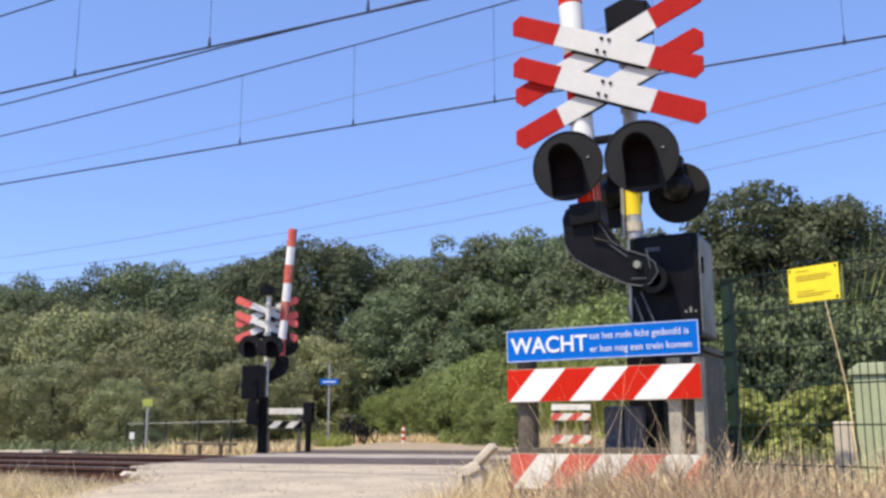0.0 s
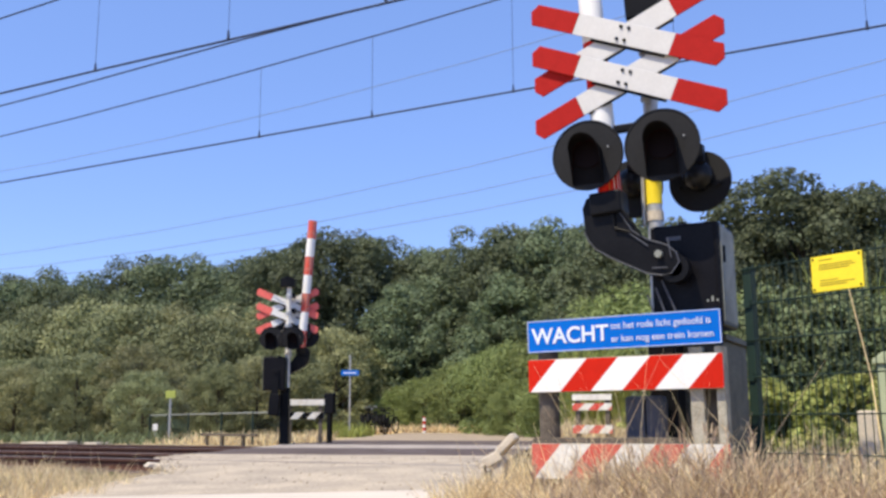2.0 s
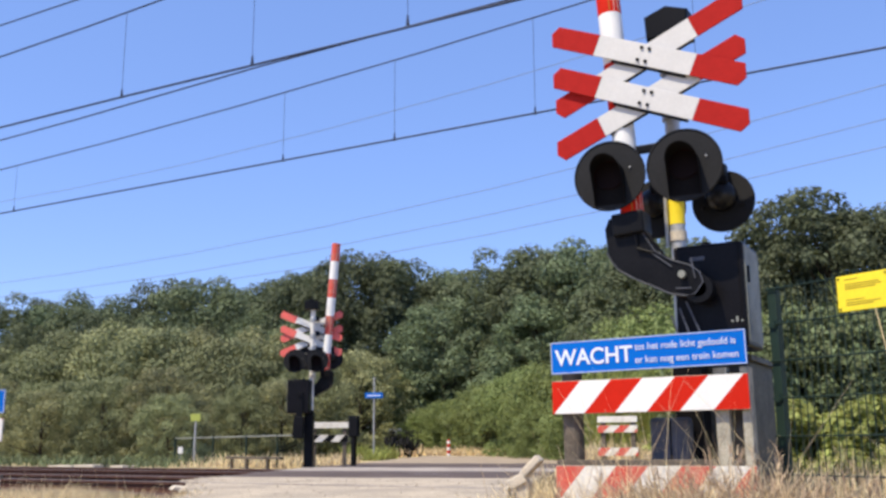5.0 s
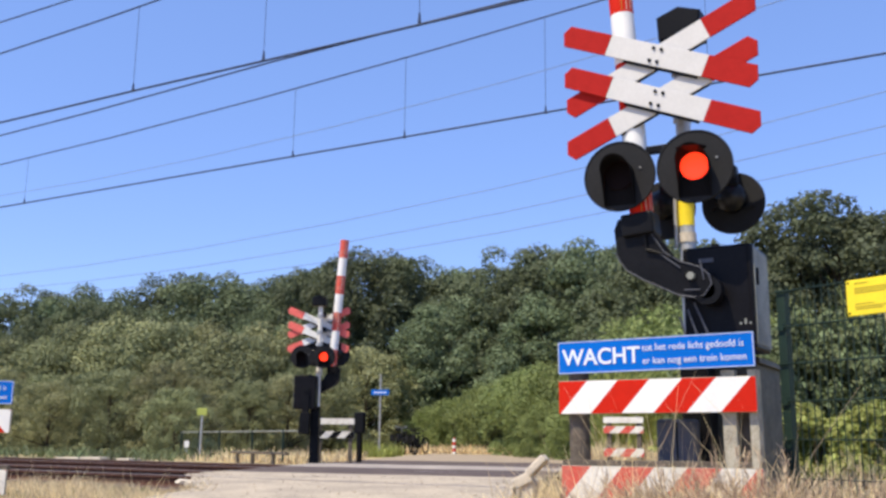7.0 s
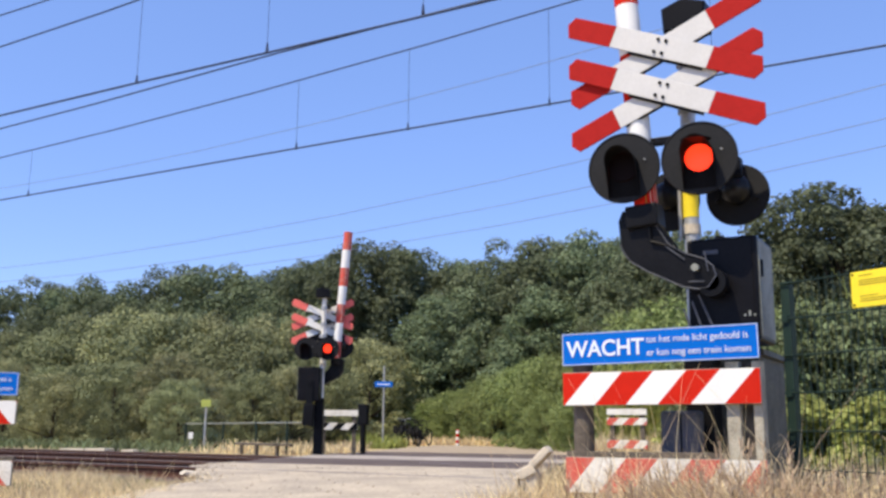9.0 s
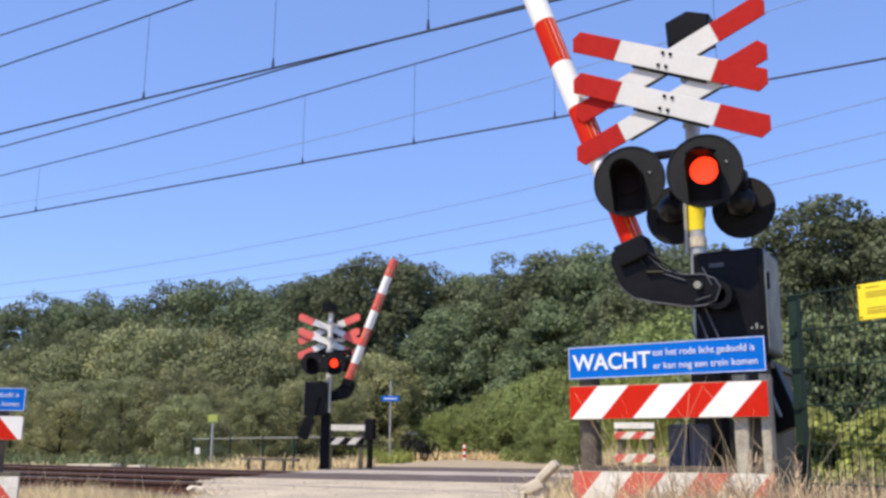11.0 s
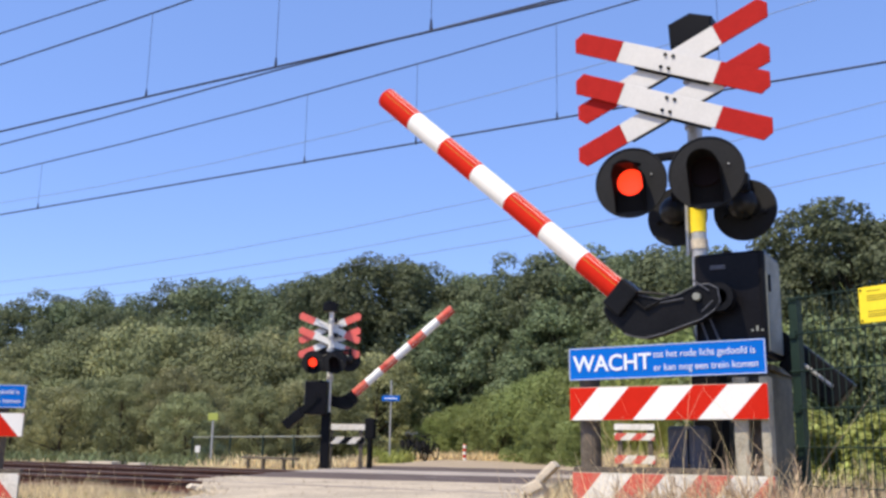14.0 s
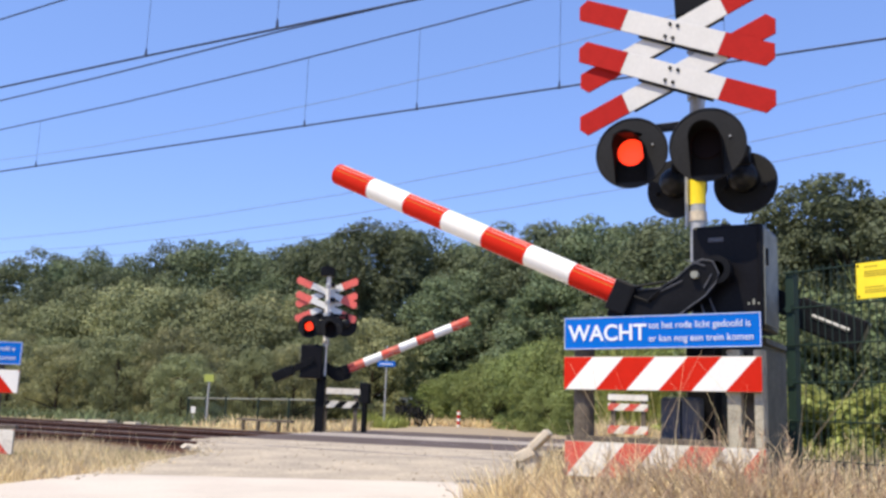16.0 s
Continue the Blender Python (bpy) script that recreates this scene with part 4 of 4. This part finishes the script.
# ---- crumbs and broken edges of the road ----
def rubble(name, label, mat, rng, spots, size):
    """Small angular stones as one stuff object: squashed, skewed octahedra."""
    verts, faces = [], []
    for x, y in spots:
        s = size * (0.4 + rng.random() ** 2 * 1.2)
        z = road_z(y) + 0.002 if road_left(y) < x < road_right(y) else max(0.0, ground_z(x, y) + 0.01)
        k = len(verts)
        q = rng.normal(size=(6, 3)) * 0.22
        for i, d in enumerate(((1, 0, 0), (0, 1, 0), (-1, 0, 0), (0, -1, 0), (0, 0, 0.6), (0, 0, -0.6))):
            verts.append(tuple(float(c) for c in np.array([x, y, z]) + s * (np.array(d) + q[i])))
        faces += [(k + a, k + b, k + 4) for a, b in ((0, 1), (1, 2), (2, 3), (3, 0))] + [(k + b, k + a, k + 5) for a, b in ((0, 1), (1, 2), (2, 3), (3, 0))]
    return tagged(raw(name, verts, faces, mat), label, "gravel", kind="stuff")


def build_rubble():
    rng = np.random.default_rng(21)
    edge = []
    for k in range(420):
        y = 4.8 + 5.5 * rng.random()
        edge.append((road_left(y) + rng.normal() * 0.16, y))
    for k in range(160):
        y = 5.0 + 5.0 * rng.random()
        edge.append((road_right(y) + rng.normal() * 0.2, y))
    rubble("road_gravel", "pale gravel crumbs along the broken road edge", ROAD_GREY, rng, edge, 0.016)
    grit = []
    for k in range(500):
        y = 6.5 + 4.3 * rng.random()
        grit.append((road_left(y) + (road_right(y) - road_left(y)) * rng.random(), y))
    rubble("road_grit", "loose grit on the worn road apron", ROAD_GREY, rng, grit, 0.012)
    stones = []
    for k in range(5000):
        x, y = -24 + 15.5 * rng.random(), 7.9 + 7.2 * rng.random()
        if x < road_left(y) - 0.05:
            stones.append((x, y))
    rubble("ballast_stones", "rust-brown ballast stones between the rails", BALLAST, rng, stones, 0.045)
    for x, y, s, a in ((-8.05, 8.35, 0.16, 30), (-8.5, 8.75, 0.22, 55), (-8.85, 9.05, 0.14, 20), (-9.2, 9.5, 0.2, 60), (-11.25, 14.3, 0.3, 15), (-11.0, 13.7, 0.18, 70)):
        t = thing("concrete_shard", "pale broken concrete shard at the road edge", "concrete", pose(x, y, 0.06, 4, 6, a), "shards along the road edge")
        part("shard", slab([(-s, 0), (s * 0.9, 0), (s, 0.035), (s * 0.3, 0.05), (-s * 0.8, 0.045)], -s * 0.4, s * 0.4, 0.008), KERB, t)


# ---- the far side ----
def small_guard(m, label, tiers=((0.78, 0.95), (0.32, 0.48)), w=0.75, dark=None):
    t = thing("guard_rail", label, "guard rail", m, "guard boards beside the road")
    for x in (0.05, w - 0.13):
        part("post", box(x, x + 0.08, 0.03, 0.11, -0.1, tiers[0][1] + 0.02, 0.006), WOOD, t)
    for k, (a, b) in enumerate(tiers):
        striped_board(t, "board", 0, w, a, b, 0.0, 0.13, dark[k] if dark else RED_FADED, WHITE_DIRTY, 0.1, 0.36)
    return t


def ring(bm, c, R, r, n=20, axis="y"):
    pts = []
    for i in range(n):
        a = 2 * math.pi * i / n
        pts.append((c[0] + R * math.cos(a), c[1], c[2] + R * math.sin(a)))
    for p, q in zip(pts, pts[1:] + pts[:1]):
        rod(p, q, r, seg=5, bm=bm, caps=False)


def bicycle(m, label, bar=TYRE):
    t = thing("bicycle", label, "bicycle", m, "parked bicycles")
    for x in (-0.54, 0.54):
        bm = bmesh.new()
        ring(bm, (0, 0, 0), 0.33, 0.03)
        wheel = part("wheel", bm, TYRE, t, "black bicycle wheel", pose(x, 0, 0.35))
        bm = bmesh.new()
        for k in range(8):
            a = math.pi * k / 4
            rod((0, 0, 0), (0.31 * math.cos(a), 0, 0.31 * math.sin(a)), 0.004, seg=4, bm=bm, caps=False)
        part("spokes", bm, STEEL, wheel)
        bm = bmesh.new()
        pts = [(0.36 * math.cos(a), 0.36 * math.sin(a)) for a in [math.pi * k / 10 for k in range(1, 9)]]
        for p, q in zip(pts, pts[1:]):
            rod((p[0], 0, p[1]), (q[0], 0, q[1]), 0.025, seg=5, bm=bm)
        part("mudguard", bm, TYRE, wheel)
    bm = bmesh.new()
    for a, b in (((-0.54, 0.35), (-0.08, 0.32)), ((-0.08, 0.32), (0.36, 0.72)), ((-0.08, 0.32), (-0.22, 0.85)), ((-0.22, 0.72), (-0.54, 0.35)), ((0.36, 0.75), (0.54, 0.35)), ((-0.2, 0.72), (0.34, 0.8))):
        rod((a[0], 0, a[1]), (b[0], 0, b[1]), 0.028, seg=6, bm=bm)
    part("frame", bm, TYRE, t, "dark steel frame")
    part("saddle", box(-0.38, -0.1, -0.08, 0.08, 0.88, 0.95, 0.02), TYRE, t)
    bm = rod((0.36, 0, 0.72), (0.31, 0, 1.03), 0.014, seg=6)
    for s in (-1, 1):
        rod((0.31, 0, 1.03), (0.34, s * 0.14, 1.10), 0.011, seg=6, bm=bm)
        rod((0.34, s * 0.14, 1.10), (0.24, s * 0.22, 1.09), 0.011, seg=6, bm=bm)
        rod((0.24, s * 0.22, 1.09), (0.08, s * 0.24, 1.02), 0.014, seg=6, bm=bm)
    part("handlebar", bm, bar, t, "swept-back handlebar")
    part("chain_case", box(-0.5, 0.0, -0.05, -0.03, 0.27, 0.42, 0.015), TYRE, t)
    for s in (-1, 1):
        part("pannier", box(-0.78, -0.44, s * 0.13 - 0.06, s * 0.13 + 0.06, 0.42, 0.71, 0.03), TYRE, t, "black pannier bag")
    part("carrier", box(-0.8, -0.38, -0.06, 0.06, 0.72, 0.735), TYRE, t)


def build_far_side():
    g = small_guard(pose(-12.8, 16.7, 0.1, 0, 0, 27), "small faded striped guard beyond the tracks", ((0.84, 0.97), (0.55, 0.70)), 0.84, (WHITE_DIRTY, BLACK))
    small_guard(pose(-6.25, 16.6, 0.10, 0, 0, 8), "small red and white guard on the far verge", ((0.86, 0.97), (0.68, 0.81), (0.27, 0.42)), 0.72, (WHITE_DIRTY, RED_FADED, RED_FADED))
    p = thing("marker_post", "dark square post with a broad head beyond the tracks", "post", pose(-12.55, 18.0, 0.05))
    part("shaft", box(-0.05, 0.05, -0.05, 0.05, 0, 0.75, 0.01), BLACK, p)
    part("head", box(-0.13, 0.13, -0.06, 0.06, 0.72, 1.18, 0.02), BLACK, p)
    s = thing("street_sign", "blue nameplate on a tall grey post", "street sign", pose(-18.02, 27.0, 0.05, 0, 0, 24))
    part("post", rod((0, 0, -0.1), (0, 0, 2.75), 0.03, seg=10), GREY_METAL, s)
    plate = part("plate", box(-0.30, 0.30, -0.05, -0.03, 2.06, 2.24, 0.01), BLUE, s, "blue plate with a pale line")
    part("print", box(-0.22, 0.22, -0.054, -0.05, 2.13, 2.165), TEXT_WHITE, plate)
    y = thing("marker_sign", "yellow-green square plate on a grey post", "sign", pose(-19.27, 20.0, 0.03, 0, 0, 30))
    part("post", rod((0, 0, -0.1), (0, 0, 1.4), 0.03, seg=10), GREY_METAL, y)
    part("plate", box(-0.135, 0.135, -0.05, -0.03, 1.22, 1.42, 0.008), YELLOW_GREEN, y)
    w = thing("marker_sign", "small white plate on a low post", "sign", pose(-20.77, 21.0, 0.03, 0, 0, 30))
    part("post", rod((0, 0, -0.1), (0, 0, 0.35), 0.02, seg=8), GREY_METAL, w)
    part("plate", box(-0.07, 0.07, -0.04, -0.025, 0.33, 0.52, 0.006), WHITE, w)
    f = thing("tube_fence", "low dark green tube fence along the shrubs", "fence", None)
    pts = [(-21.8, 21.8), (-20.2, 20.9), (-18.4, 19.8), (-16.2, 18.6), (-14.4, 17.6), (-12.9, 16.8)]
    for (xa, ya), (xb, yb) in zip(pts, pts[1:]):
        part("rail", rod((xa, ya, 0.80), (xb, yb, 0.80), 0.018, seg=8), CABINET_GREY, f)
        for k in range(9):
            u = k / 9
            part("bar", rod((xa + (xb - xa) * u, ya + (yb - ya) * u, 0.1), (xa + (xb - xa) * u, ya + (yb - ya) * u, 0.8), 0.004, seg=6), GREEN_FENCE, f)
    for xa, ya in pts:
        part("post", rod((xa, ya, -0.1), (xa, ya, 0.84), 0.03, seg=8), GREEN_FENCE, f)
    b = thing("timber_rail", "low weathered timber rail on short posts", "rail", pose(-14.25, 16.6, 0.0, 0, 0, -18))
    part("beam", box(-1.15, 1.15, -0.05, 0.05, 0.29, 0.345, 0.01), WOOD, b)
    for x in (-0.9, -0.25, 0.6):
        part("post", box(x - 0.035, x + 0.035, -0.035, 0.035, -0.1, 0.292, 0.006), WOOD, b)
    for x0, x1, h in ((-20.7, -19.9, 0.09), (-19.75, -19.1, 0.11), (-18.5, -18.1, 0.10)):
        c = thing("concrete_slab", "pale concrete slab lying beside the track", "slab", pose(x0, 16.4, 0.03, 0, 0, 3), "slabs beside the track")
        part("slab", box(0, x1 - x0, 0, 0.5, 0, h, 0.01), KERB, c)
    o = thing("bollard", "red and white striped bollard by the road", "bollard", pose(-19.1, 34.0, 0.1))
    for k in range(5):
        part("band", rod((0, 0, 0.125 * k), (0, 0, 0.125 * k + 0.125), 0.07, seg=14), RED if k % 2 else WHITE, o)
    part("cap", rod((0, 0, 0.625), (0, 0, 0.66), 0.07, 0.04, seg=14), RED, o)
    bicycle(pose(-20.18, 31.6, 0.13, 0, 4, 108) @ Matrix.Scale(0.97, 4), "parked bicycle with high bright handlebars", STEEL)
    bicycle(pose(-20.03, 31.8, 0.13, 0, -5, 122) @ Matrix.Scale(0.9, 4), "dark parked bicycle leaning at the verge")
    bicycle(pose(-19.55, 31.6, 0.13, 0, 5, 112) @ Matrix.Scale(0.93, 4), "dark parked city bicycle")
    bicycle(pose(-19.34, 31.8, 0.13, 0, -3, 96) @ Matrix.Scale(0.86, 4), "dark parked bicycle with a tall handlebar")


build_fence()
build_cabinets()
build_rubble()
build_far_side()
build_woods()
build_grass()


# ---- what moves ----
def boom_angle(t):
    keys = ((0.0, 86.1), (9.4, 86.1), (9.7, 84.0), (10.2, 79.0), (11.0, 70.0), (11.8, 61.3), (16.2, 22.0))
    for (t0, a0), (t1, a1) in zip(keys, keys[1:]):
        if t <= t1:
            return a0 + (a1 - a0) * (t - t0) / (t1 - t0)
    return keys[-1][1]


# when each lamp of a pair glows, in seconds
LEFT_ON = ((5.2, 5.63), (5.88, 6.3), (6.52, 6.93), (7.15, 7.55), (7.85, 8.25), (8.45, 8.92), (9.15, 9.55), (9.78, 10.2), (10.42, 10.84), (11.06, 11.48), (11.72, 12.25), (12.45, 12.85), (13.15, 13.55), (13.72, 14.25), (14.45, 14.85), (15.2, 15.55), (15.77, 16.2))
RIGHT_ON = ((5.63, 5.88), (6.3, 6.52), (6.93, 7.15), (7.55, 7.85), (8.25, 8.45), (8.88, 9.15), (9.55, 9.78), (10.2, 10.42), (10.84, 11.06), (11.48, 11.8), (12.25, 12.45), (12.85, 13.15))

RIGHT_ON_FAR = RIGHT_ON + ((13.55, 13.72), (14.25, 14.45), (14.85, 15.2), (15.55, 15.77))


def motions():
    times = [0.0, 9.3, 9.5, 9.6] + [9.8 + 0.2 * k for k in range(31)] + [16.0]
    for arm in BOOMS:
        x, y, z = arm.location
        walk(arm, [(t, pose(x, y, z, 0, boom_angle(t), 0)) for t in times])
    # the added flaps swing up and down to stand in for the flashing
    for flap, side in UNLIT_FLAPS:
        x, y, z = flap.location
        shut, up = pose(x, y, z), pose(x, y, z, -86, 0, 0)
        rows = [(0.0, shut)]
        for a, b in {"L": LEFT_ON, "R": RIGHT_ON, "R2": RIGHT_ON_FAR}[side]:
            rows += [(a - 0.017, shut), (a + 0.017, up), (b - 0.017, up), (b + 0.017, shut)]
        rows = [r for r in rows if r[0] <= 16.0]
        rows.append((16.0 + 0.04, rows[-1][1]))
        walk(flap, rows)


motions()
